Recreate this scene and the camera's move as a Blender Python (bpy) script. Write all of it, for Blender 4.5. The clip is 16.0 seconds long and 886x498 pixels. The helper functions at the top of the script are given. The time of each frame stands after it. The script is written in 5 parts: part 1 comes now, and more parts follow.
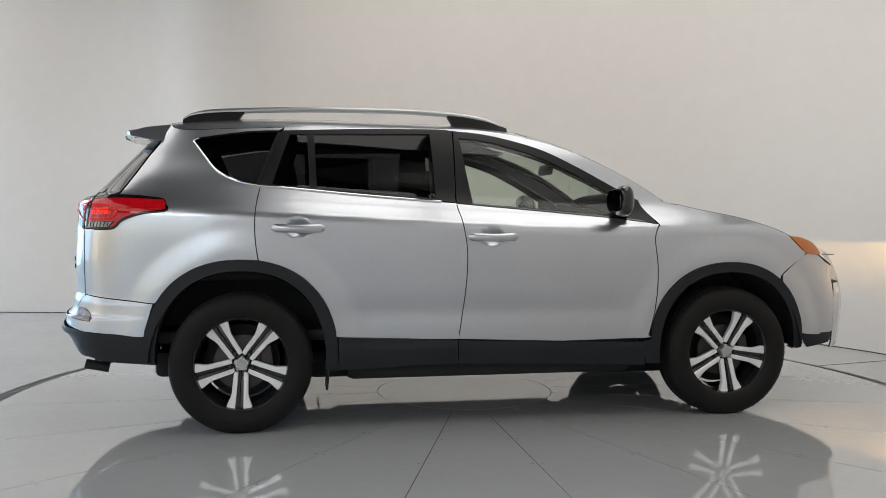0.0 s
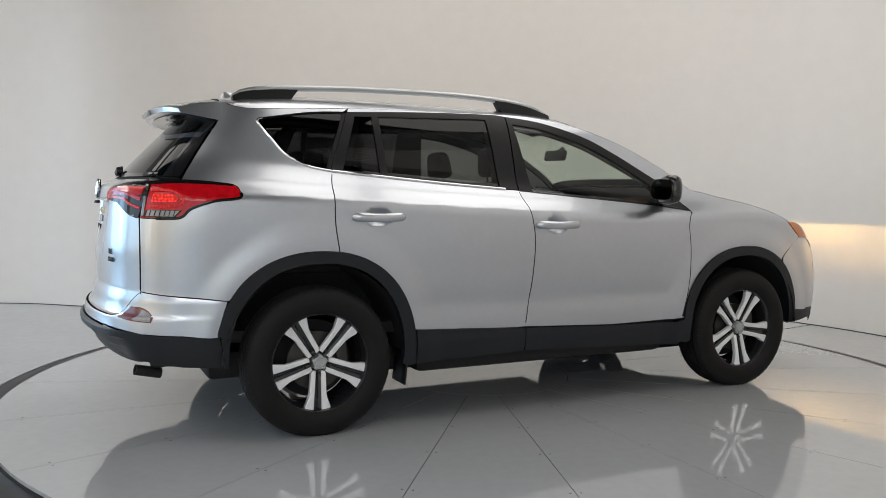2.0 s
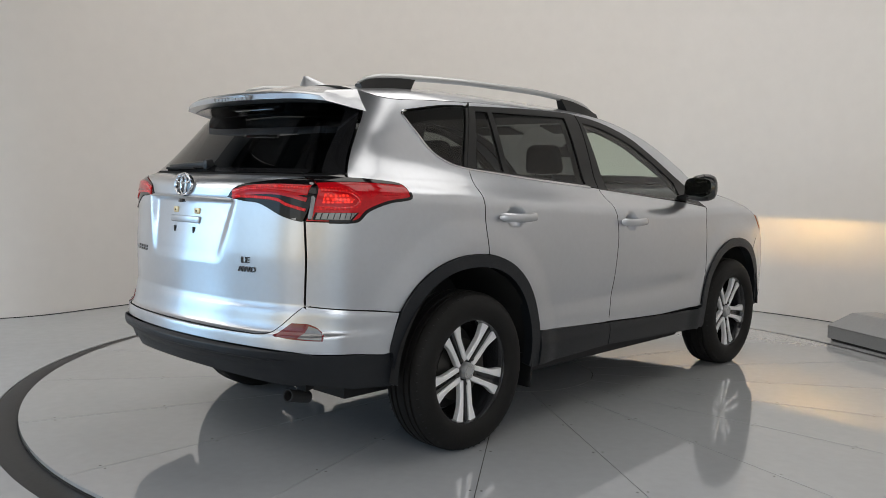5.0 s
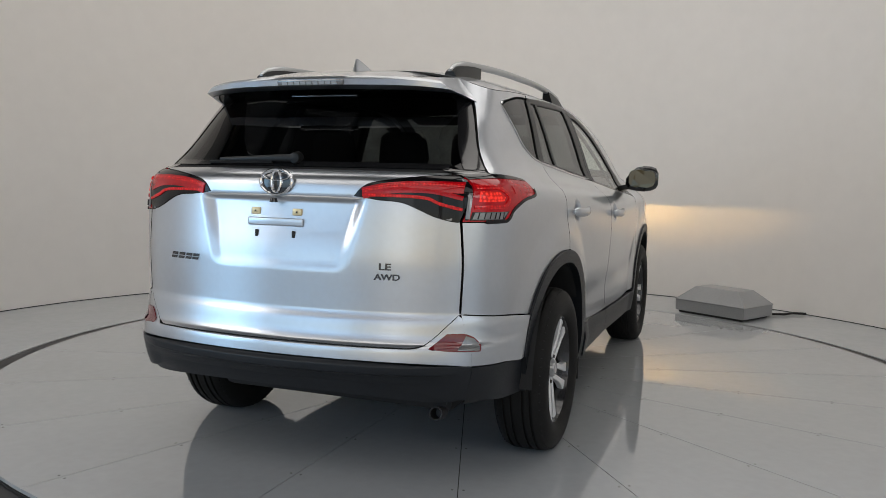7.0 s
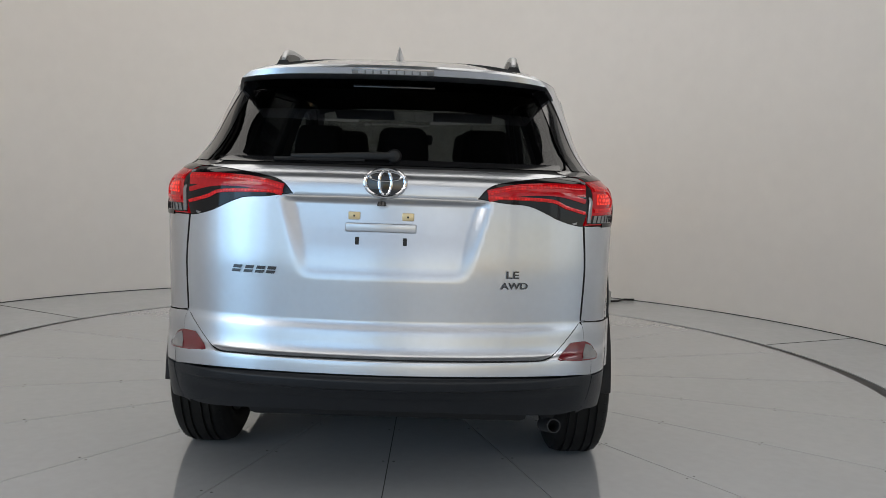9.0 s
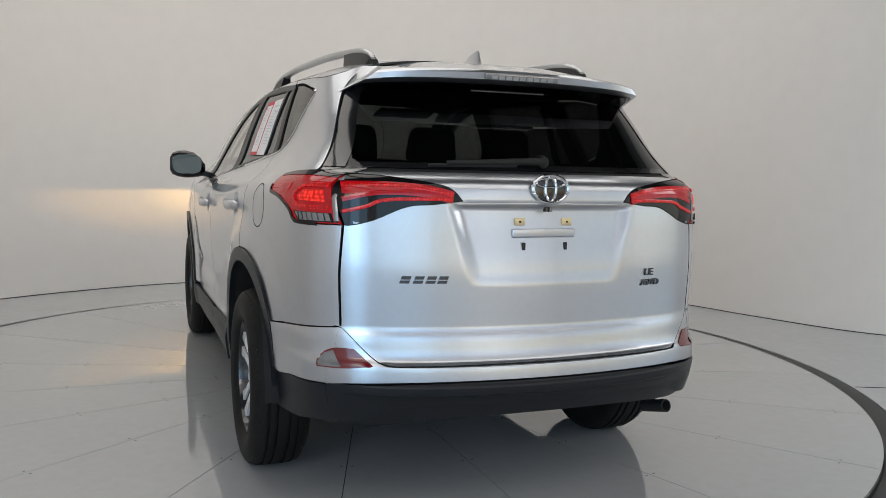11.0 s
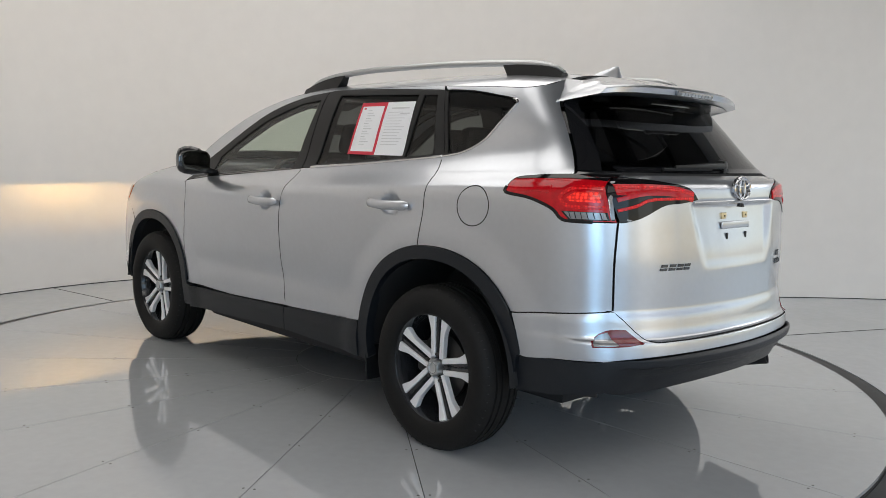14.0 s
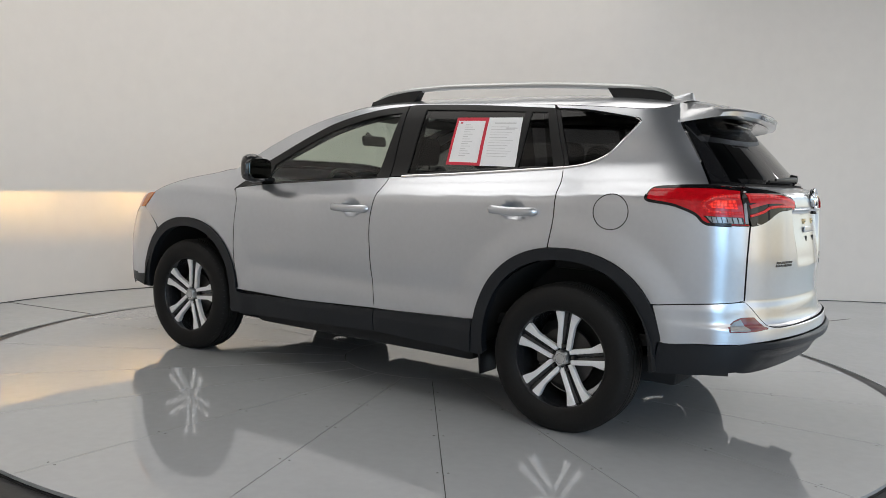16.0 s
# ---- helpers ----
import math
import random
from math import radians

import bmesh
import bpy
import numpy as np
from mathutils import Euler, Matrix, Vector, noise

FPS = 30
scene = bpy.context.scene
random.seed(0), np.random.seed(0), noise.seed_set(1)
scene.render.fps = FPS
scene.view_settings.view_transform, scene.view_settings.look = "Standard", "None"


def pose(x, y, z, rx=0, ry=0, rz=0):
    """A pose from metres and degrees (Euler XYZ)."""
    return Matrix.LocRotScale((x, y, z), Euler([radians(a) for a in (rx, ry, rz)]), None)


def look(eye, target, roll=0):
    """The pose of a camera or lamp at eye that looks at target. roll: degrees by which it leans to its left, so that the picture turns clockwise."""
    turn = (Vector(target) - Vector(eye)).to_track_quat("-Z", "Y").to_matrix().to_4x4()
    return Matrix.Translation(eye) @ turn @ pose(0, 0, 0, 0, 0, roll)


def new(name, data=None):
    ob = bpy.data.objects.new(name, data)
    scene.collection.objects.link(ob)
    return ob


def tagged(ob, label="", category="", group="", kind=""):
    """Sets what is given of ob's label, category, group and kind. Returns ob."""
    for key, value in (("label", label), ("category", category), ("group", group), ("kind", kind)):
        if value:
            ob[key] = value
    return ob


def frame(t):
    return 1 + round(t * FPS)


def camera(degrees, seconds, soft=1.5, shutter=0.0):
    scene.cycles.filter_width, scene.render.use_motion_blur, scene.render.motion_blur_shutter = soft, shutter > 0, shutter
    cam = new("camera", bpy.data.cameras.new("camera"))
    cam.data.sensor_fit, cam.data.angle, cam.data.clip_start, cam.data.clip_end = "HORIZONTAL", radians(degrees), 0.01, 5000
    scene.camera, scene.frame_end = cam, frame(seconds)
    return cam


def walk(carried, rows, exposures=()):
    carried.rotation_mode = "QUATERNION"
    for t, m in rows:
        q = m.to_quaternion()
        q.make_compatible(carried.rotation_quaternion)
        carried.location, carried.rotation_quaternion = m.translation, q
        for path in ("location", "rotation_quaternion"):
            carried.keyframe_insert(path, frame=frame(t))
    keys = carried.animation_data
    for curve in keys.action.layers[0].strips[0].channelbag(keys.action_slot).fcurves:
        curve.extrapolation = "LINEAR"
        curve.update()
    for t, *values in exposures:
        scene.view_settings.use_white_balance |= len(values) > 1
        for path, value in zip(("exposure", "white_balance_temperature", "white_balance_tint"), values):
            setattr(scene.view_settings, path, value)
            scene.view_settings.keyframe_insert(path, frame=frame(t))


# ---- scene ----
cam = camera(56.2, 16.0, 0.8)
PATH = [
    (0, (-1.065, -5.153, 1.088), (-0.712, -3.186, 1.016), 0.2),
    (0.5, (-1.448, -5.057, 1.112), (-0.96, -3.119, 1.021), 0.3),
    (1, (-1.81, -4.931, 1.126), (-1.193, -3.031, 1.019), 0.4),
    (1.5, (-2.138, -4.797, 1.139), (-1.406, -2.94, 1.018), 0.4),
    (2, (-2.486, -4.619, 1.173), (-1.626, -2.819, 1.031), 0.6),
    (2.5, (-2.797, -4.437, 1.201), (-1.826, -2.696, 1.044), 0.6),
    (3, (-3.118, -4.223, 1.22), (-2.028, -2.555, 1.052), 0.6),
    (3.5, (-3.429, -3.971, 1.247), (-2.22, -2.388, 1.062), 0.9),
    (4, (-3.705, -3.728, 1.25), (-2.395, -2.229, 1.061), 0.7),
    (4.2, (-3.791, -3.642, 1.239), (-2.45, -2.17, 1.053), 0.5),
    (6.3, (-4.658, -2.291, 1.203), (-2.922, -1.316, 1.023), 1.7),
    (6.5, (-4.766, -2.066, 1.219), (-2.974, -1.199, 1.026), 1.2),
    (7, (-4.901, -1.66, 1.219), (-3.038, -0.959, 1.029), 1.2),
    (7.5, (-4.995, -1.253, 1.191), (-3.075, -0.72, 1.016), 1.4),
    (8, (-5.008, -0.868, 1.196), (-3.047, -0.515, 1.019), 1.6),
    (10.3, (-4.824, 0.758, 1.236), (-2.895, 0.276, 1.026), 1.6),
    (10.5, (-4.795, 0.927, 1.241), (-2.885, 0.372, 1.027), 1.5),
    (11, (-4.719, 1.354, 1.248), (-2.868, 0.626, 1.037), 1.5),
    (11.5, (-4.64, 1.752, 1.258), (-2.859, 0.866, 1.045), 1.6),
    (12, (-4.526, 2.145, 1.261), (-2.825, 1.115, 1.047), 1.6),
    (12.5, (-4.373, 2.517, 1.268), (-2.754, 1.364, 1.049), 1.6),
    (13, (-4.187, 2.83, 1.268), (-2.639, 1.583, 1.044), 1.6),
    (13.5, (-4.027, 3.049, 1.276), (-2.541, 1.73, 1.046), 1.7),
    (14, (-3.872, 3.265, 1.267), (-2.44, 1.887, 1.04), 1.7),
    (14.5, (-3.704, 3.507, 1.271), (-2.332, 2.069, 1.047), 1.8),
    (15, (-3.499, 3.798, 1.258), (-2.207, 2.287, 1.047), 2.1),
    (15.5, (-3.246, 4.142, 1.243), (-2.051, 2.55, 1.044), 2.3),
    (16, (-2.991, 4.438, 1.19), (-1.895, 2.775, 1.016), 2.6),
]
walk(cam, [(t, look(eye, target, roll)) for t, eye, target, roll in PATH], [(0.0, 0.4), (4.0, 0.36), (7.5, 0.1), (10.5, 0.22), (13.0, 0.36), (16.0, 0.4)])

# ---- light ----
world = bpy.data.worlds.new("world")
scene.world = world
world.use_nodes = True
wn = world.node_tree.nodes
sky = wn.new("ShaderNodeTexSky")
sky.sky_type, sky.sun_disc = "NISHITA", False
sky.sun_elevation, sky.sun_rotation = radians(40), radians(250)
world.node_tree.links.new(sky.outputs[0], wn["Background"].inputs[0])
wn["Background"].inputs[1].default_value = 0.08


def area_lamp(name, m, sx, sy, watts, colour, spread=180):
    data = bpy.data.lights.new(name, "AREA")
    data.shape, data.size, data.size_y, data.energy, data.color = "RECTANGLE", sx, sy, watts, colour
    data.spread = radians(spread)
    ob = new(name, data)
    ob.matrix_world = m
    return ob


# unseen fill: panels above the beams; lamps behind the camera stand in for daylight
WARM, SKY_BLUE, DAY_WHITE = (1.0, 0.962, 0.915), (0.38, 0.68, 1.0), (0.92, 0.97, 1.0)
# two panels added overhead to light the walls and floor
area_lamp("overhead_fill", pose(1.2, 0.0, 4.96), 4.4, 7.2, 152, WARM)
area_lamp("overhead_fill", pose(-6.6, 0.0, 4.96), 4.4, 15.0, 240, WARM)
# two high strips added at the sides; nothing is built behind them
for x, y, width, watts in ((-4.2, -8.5, 4.4, 70), (-7.0, 7.2, 5.0, 105)):
    area_lamp("high_fill", look((x, y, 3.9), (0, y * 0.1, 1.2)), width, 1.5, watts, (1.0, 0.975, 0.94))
# lamps in the open rear side stand in for unseen daylight; no windows built
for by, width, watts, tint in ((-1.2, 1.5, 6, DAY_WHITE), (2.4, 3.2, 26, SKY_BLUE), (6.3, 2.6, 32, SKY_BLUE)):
    area_lamp("daylight_fill", look((-9.1, by, 1.7), (0, by * 0.6, 1.6)), width, 2.4, watts, tint)
area_lamp("daylight_fill", look((-5.6, -8.1, 1.6), (0, 0.3, 1.5)), 5.4, 2.6, 15, DAY_WHITE)
area_lamp("daylight_fill", look((-7.2, 7.5, 1.6), (0, -0.3, 1.5)), 4.4, 2.6, 72, SKY_BLUE)

# ---- materials ----
MATS = {}


def material(name, colour, rough=0.5, metal=0.0, coat=0.0, coat_rough=0.03, noise_amount=0.0, noise_scale=6.0, bump=0.0,
             bump_scale=200.0, emission=None, glow=0.0, specular=0.5, rough_var=0.0, diodes=0.0):
    mat = bpy.data.materials.new(name)
    mat.use_nodes = True
    nt = mat.node_tree
    b = nt.nodes["Principled BSDF"]
    b.inputs["Base Color"].default_value = (*colour, 1)
    b.inputs["Roughness"].default_value = rough
    b.inputs["Metallic"].default_value = metal
    b.inputs["Coat Weight"].default_value = coat
    b.inputs["Coat Roughness"].default_value = coat_rough
    b.inputs["Specular IOR Level"].default_value = specular
    if emission:
        b.inputs["Emission Color"].default_value = (*emission, 1)
        b.inputs["Emission Strength"].default_value = glow
    if noise_amount or bump or rough_var:
        co = nt.nodes.new("ShaderNodeTexCoord")
    if noise_amount:
        n1 = nt.nodes.new("ShaderNodeTexNoise")
        n1.inputs["Scale"].default_value, n1.inputs["Detail"].default_value = noise_scale, 6
        n2 = nt.nodes.new("ShaderNodeTexNoise")
        n2.inputs["Scale"].default_value, n2.inputs["Detail"].default_value = noise_scale * 14, 3
        mix = nt.nodes.new("ShaderNodeMath")
        mix.operation = "ADD"
        nt.links.new(co.outputs["Object"], n1.inputs["Vector"])
        nt.links.new(co.outputs["Object"], n2.inputs["Vector"])
        nt.links.new(n1.outputs["Fac"], mix.inputs[0])
        nt.links.new(n2.outputs["Fac"], mix.inputs[1])
        ramp = nt.nodes.new("ShaderNodeMapRange")
        ramp.inputs["From Min"].default_value, ramp.inputs["From Max"].default_value = 0.6, 1.4
        ramp.inputs["To Min"].default_value, ramp.inputs["To Max"].default_value = 1 - noise_amount, 1 + noise_amount
        nt.links.new(mix.outputs[0], ramp.inputs["Value"])
        hsv = nt.nodes.new("ShaderNodeHueSaturation")
        hsv.inputs["Color"].default_value = (*colour, 1)
        nt.links.new(ramp.outputs[0], hsv.inputs["Value"])
        nt.links.new(hsv.outputs[0], b.inputs["Base Color"])
    if rough_var:
        n4 = nt.nodes.new("ShaderNodeTexNoise")
        n4.inputs["Scale"].default_value, n4.inputs["Detail"].default_value = noise_scale * 0.7, 5
        nt.links.new(co.outputs["Object"], n4.inputs["Vector"])
        r4 = nt.nodes.new("ShaderNodeMapRange")
        r4.inputs["From Min"].default_value, r4.inputs["From Max"].default_value = 0.35, 0.65
        r4.inputs["To Min"].default_value, r4.inputs["To Max"].default_value = rough - rough_var, rough + rough_var
        nt.links.new(n4.outputs["Fac"], r4.inputs["Value"])
        nt.links.new(r4.outputs[0], b.inputs["Roughness"])
    if bump:
        n3 = nt.nodes.new("ShaderNodeTexNoise")
        n3.inputs["Scale"].default_value, n3.inputs["Detail"].default_value = bump_scale, 4
        nt.links.new(co.outputs["Object"], n3.inputs["Vector"])
        bp = nt.nodes.new("ShaderNodeBump")
        bp.inputs["Strength"].default_value, bp.inputs["Distance"].default_value = bump, 0.002
        nt.links.new(n3.outputs["Fac"], bp.inputs["Height"])
        nt.links.new(bp.outputs[0], b.inputs["Normal"])
    if diodes:
        # rows of small bright cells behind a lens
        cell = nt.nodes.new("ShaderNodeTexVoronoi")
        cell.inputs["Scale"].default_value = diodes
        cell.inputs["Randomness"].default_value = 0.35
        dc = nt.nodes.new("ShaderNodeTexCoord")
        nt.links.new(dc.outputs["Object"], cell.inputs["Vector"])
        lit = nt.nodes.new("ShaderNodeMapRange")
        lit.inputs["From Min"].default_value, lit.inputs["From Max"].default_value = 0.1, 0.6
        lit.inputs["To Min"].default_value, lit.inputs["To Max"].default_value = glow * 1.9, glow * 0.35
        nt.links.new(cell.outputs["Distance"], lit.inputs["Value"])
        nt.links.new(lit.outputs[0], b.inputs["Emission Strength"])
    MATS[name] = mat
    return mat


def glass(name, tint, rough=0.0, ior=1.5, gloss=1.0):
    """Thin glass: tinted see-through, with a mirror-like sheen that grows at grazing angles."""
    mat = bpy.data.materials.new(name)
    mat.use_nodes = True
    nt = mat.node_tree
    nt.nodes.remove(nt.nodes["Principled BSDF"])
    out = nt.nodes["Material Output"]
    tr, gl, mx, fr = (nt.nodes.new(k) for k in ("ShaderNodeBsdfTransparent", "ShaderNodeBsdfGlossy", "ShaderNodeMixShader", "ShaderNodeLayerWeight"))
    tr.inputs[0].default_value = (*tint, 1)
    gl.inputs["Roughness"].default_value = rough
    gl.inputs[0].default_value = (gloss, gloss, gloss, 1)
    fr.inputs[0].default_value = 0.5
    pw, ml = nt.nodes.new("ShaderNodeMath"), nt.nodes.new("ShaderNodeMath")
    pw.operation, ml.operation = "POWER", "MULTIPLY_ADD"
    pw.inputs[1].default_value = 5.0
    r0 = ((ior - 1) / (ior + 1)) ** 2 * 1.1
    ml.inputs[1].default_value, ml.inputs[2].default_value = 1 - r0, r0
    nt.links.new(fr.outputs["Facing"], pw.inputs[0])
    nt.links.new(pw.outputs[0], ml.inputs[0])
    nt.links.new(ml.outputs[0], mx.inputs[0])
    nt.links.new(tr.outputs[0], mx.inputs[1])
    nt.links.new(gl.outputs[0], mx.inputs[2])
    nt.links.new(mx.outputs[0], out.inputs[0])
    MATS[name] = mat
    return mat


PAINT = material("silver_paint", (0.565, 0.588, 0.628), 0.285, 0.92, 1.0, 0.02, 0.03, 3.0, 0.04, 900.0)
CLAD = material("black_cladding", (0.010, 0.0120, 0.0155), 0.40, 0, 0, 0, 0.15, 8.0, 0.25, 700.0, specular=0.35)
GLOSS_BLACK = material("gloss_black", (0.008, 0.008, 0.009), 0.12, 0, 0.6, 0.02, 0.1, 5.0)
TRIM_BLACK = material("satin_black_trim", (0.008, 0.0084, 0.009), 0.38, 0, 0, 0, 0.1, 6.0, specular=0.3)
DARK = material("underbody_black", (0.012, 0.012, 0.013), 0.75, 0, 0, 0, 0.3, 9.0)
RUBBER = material("tyre_rubber", (0.0095, 0.0092, 0.0090), 0.62, 0, 0, 0, 0.25, 7.0, 0.3, 300.0, specular=0.22)
MACHINED = material("machined_alloy", (0.90, 0.905, 0.92), 0.30, 0.25, 0.5, 0.05, 0.05, 10.0)
WHEEL_DARK = material("wheel_dark_paint", (0.022, 0.023, 0.026), 0.22, 0.3, 0.6, 0.05, 0.1, 8.0)
STEEL = material("brake_steel", (0.07, 0.066, 0.062), 0.45, 0.7, 0, 0, 0.25, 12.0)
CHROME = material("chrome", (0.66, 0.67, 0.69), 0.08, 1.0, 0, 0, 0.03, 9.0)
SATIN = material("satin_silver_rail", (0.50, 0.51, 0.52), 0.32, 0.85, 0.2, 0.1, 0.04, 9.0)
GLASS_REAR = glass("privacy_glass", (0.15, 0.153, 0.158), 0.0, 1.45, 0.75)
GLASS_BACK = glass("dark_privacy_glass", (0.055, 0.057, 0.060), 0.0, 1.5, 0.9)
GLASS_FRONT = glass("clear_glass", (0.74, 0.80, 0.74), 0.0, 1.5)
GLASS_LENS = glass("clear_lens", (0.86, 0.86, 0.86), 0.02, 1.5)
MIRROR = material("mirror_glass", (0.07, 0.074, 0.069), 0.02, 1.0, 0, 0, 0.01, 4.0)
RED_LENS = material("red_lens", (0.26, 0.002, 0.006), 0.08, 0, 0.15, 0.01, 0.6, 40.0, specular=0.4, emission=(0.9, 0.008, 0.016), glow=0.13)
RED_LIT = material("red_lamp_lit", (0.40, 0.003, 0.006), 0.2, 0, 0.15, 0.02, 0.35, 60.0, emission=(1.0, 0.045, 0.025), glow=0.6, specular=0.2, diodes=75.0)
RED_MID = material("red_light_guide", (0.34, 0.003, 0.006), 0.12, 0, 0.3, 0.02, 0.5, 50.0, emission=(1.0, 0.02, 0.02), glow=0.24, specular=0.3, diodes=90.0)
RED_DARK = material("red_reflector", (0.16, 0.010, 0.016), 0.18, 0, 0.8, 0.02, 0.15, 60.0)
SMOKE = material("smoked_lens", (0.006, 0.005, 0.006), 0.05, 0, 0, 0.02, 0.15, 12.0, specular=0.35)
CLEAR = material("clear_lamp_reflector", (0.24, 0.24, 0.245), 0.20, 0.35, 0.8, 0.02, 0.2, 60.0)
AMBER = material("amber_lens", (0.50, 0.13, 0.008), 0.15, 0, 0.8, 0.02, 0.15, 20.0, emission=(1.0, 0.35, 0.02), glow=0.03)
SEAT = material("dark_seat_cloth", (0.014, 0.014, 0.015), 0.85, 0, 0, 0, 0.25, 20.0, 0.3, 500.0)
INNER = material("dark_interior_plastic", (0.013, 0.0135, 0.014), 0.6, 0, 0, 0, 0.2, 9.0, 0.2, 400.0)
HEADLINER = material("grey_headliner", (0.16, 0.155, 0.148), 0.9, 0, 0, 0, 0.08, 14.0)
PAPER = material("white_paper", (0.90, 0.90, 0.91), 0.55, 0, 0, 0, 0.03, 8.0)
RED_INK = material("red_print", (0.62, 0.02, 0.05), 0.5, 0, 0, 0, 0.05, 8.0)
GREY_INK = material("grey_print", (0.66, 0.65, 0.66), 0.5, 0, 0, 0, 0.1, 9.0)
PAINT_WALL = material("white_wall_paint", (0.83, 0.797, 0.765), 0.50, 0, 0, 0, 0.025, 0.5, 0.08, 60.0, rough_var=0.06)
FLOOR_PAINT = material("grey_floor_enamel", (0.43, 0.443, 0.457), 0.045, 0, 0.75, 0.03, 0.05, 1.3, 0.008, 30.0, rough_var=0.02)
FLOOR_OUTER = material("grey_outer_floor_enamel", (0.43, 0.443, 0.457), 0.16, 0, 0.10, 0.06, 0.06, 1.1, 0.01, 30.0, rough_var=0.04)
RING_BLACK = material("black_ring_rubber", (0.022, 0.022, 0.023), 0.5, 0, 0, 0, 0.3, 3.0, 0.2, 80.0)
BOLT_GREY = material("bolt_grey", (0.07, 0.07, 0.07), 0.5, 0, 0, 0, 0.2, 9.0)
GAP = material("dark_joint", (0.03, 0.03, 0.03), 0.9, 0, 0, 0, 0.2, 9.0)
BOX_GREY = material("grey_housing_paint", (0.30, 0.305, 0.31), 0.35, 0, 0, 0, 0.06, 4.0)
CEILING_GREY = material("ceiling_paint", (0.06, 0.06, 0.06), 0.8, 0, 0, 0, 0.05, 1.0)
WALL_DARK = material("dim_band_grey", (0.32, 0.317, 0.313), 0.8, 0, 0, 0, 0.1, 1.0)
BEAM_BLACK = material("black_beam", (0.02, 0.02, 0.02), 0.6, 0, 0, 0, 0.2, 4.0)
LETTER = material("dark_chrome", (0.11, 0.112, 0.118), 0.15, 0.9, 0, 0, 0.05, 30.0)
BRASS = material("brass_clip", (0.72, 0.58, 0.34), 0.35, 0.6, 0, 0, 0.1, 30.0)
BULB = material("headlamp_bulb", (1, 0.85, 0.6), 0.3, emission=(1.0, 0.72, 0.36), glow=3.0)

# ---- building blocks ----


def part(name, bm, mat, parent=None, label="", smooth=True):
    me = bpy.data.meshes.new(name)
    bm.normal_update()
    bm.to_mesh(me)
    bm.free()
    me.materials.append(mat)
    if smooth:
        for p in me.polygons:
            p.use_smooth = True
        me.set_sharp_from_angle(angle=radians(38))
    ob = new(name, me)
    if parent:
        ob.parent = parent
    if label:
        ob["label"] = label
    return ob


def thing(name, label, category, m=None, group="", kind=""):
    ob = new(name)
    ob.empty_display_size = 0.1
    if m is not None:
        ob.matrix_world = m
    return tagged(ob, label, category, group, kind)


def box_mesh(sx, sy, sz, m=None, bevel=0.0, segments=2, taper=None):
    """A box centred on its base pose m; taper scales its top in x and y."""
    bm = bmesh.new()
    bmesh.ops.create_cube(bm, size=1)
    for v in bm.verts:
        k = taper if taper and v.co.z > 0 else (1, 1)
        v.co = Vector((v.co.x * sx * k[0], v.co.y * sy * k[1], v.co.z * sz))
    if bevel:
        bmesh.ops.bevel(bm, geom=bm.edges[:], offset=bevel, segments=segments, profile=0.5, affect="EDGES")
    if m is not None:
        bmesh.ops.transform(bm, matrix=m, verts=bm.verts)
    return bm


def lathe(profile, steps=48, axis="Y", closed=False):
    """Turns (radius, along) pairs about an axis."""
    bm = bmesh.new()
    rings = []
    for r, a in profile:
        ring = []
        for i in range(steps):
            t = 2 * math.pi * i / steps
            c, s = r * math.cos(t), r * math.sin(t)
            ring.append(bm.verts.new((c, a, s) if axis == "Y" else (c, s, a) if axis == "Z" else (a, c, s)))
        rings.append(ring)
    pairs = list(zip(rings, rings[1:])) + ([(rings[-1], rings[0])] if closed else [])
    for a, b in pairs:
        for i in range(steps):
            j = (i + 1) % steps
            bm.faces.new((a[i], a[j], b[j], b[i]))
    if not closed:
        for ring in (rings[0], rings[-1]):
            if (ring[0].co - ring[steps // 2].co).length > 1e-4:
                bm.faces.new(ring)
    bmesh.ops.recalc_face_normals(bm, faces=bm.faces)
    return bm


def loft(sections, caps=True, closed=True):
    """Skins a row of equal-length point rings."""
    bm = bmesh.new()
    rows = [[bm.verts.new(p) for p in s] for s in sections]
    n = len(rows[0])
    for a, b in zip(rows, rows[1:]):
        for i in range(n if closed else n - 1):
            j = (i + 1) % n
            bm.faces.new((a[i], a[j], b[j], b[i]))
    if caps and closed:
        bm.faces.new(rows[0][::-1])
        bm.faces.new(rows[-1])
    bmesh.ops.recalc_face_normals(bm, faces=bm.faces)
    return bm


def tube(path, radius, sides=10, squash=(1, 1)):
    """A rod along a row of points; squash gives an oval."""
    pts = [Vector(p) for p in path]
    secs = []
    for i, p in enumerate(pts):
        d = (pts[min(i + 1, len(pts) - 1)] - pts[max(i - 1, 0)]).normalized()
        up = Vector((0, 0, 1)) if abs(d.z) < 0.9 else Vector((1, 0, 0))
        u = d.cross(up).normalized()
        w = u.cross(d)
        r = radius(i / (len(pts) - 1)) if callable(radius) else radius
        secs.append([p + r * (squash[0] * math.cos(2 * math.pi * k / sides) * u + squash[1] * math.sin(2 * math.pi * k / sides) * w)
                     for k in range(sides)])
    return loft(secs)


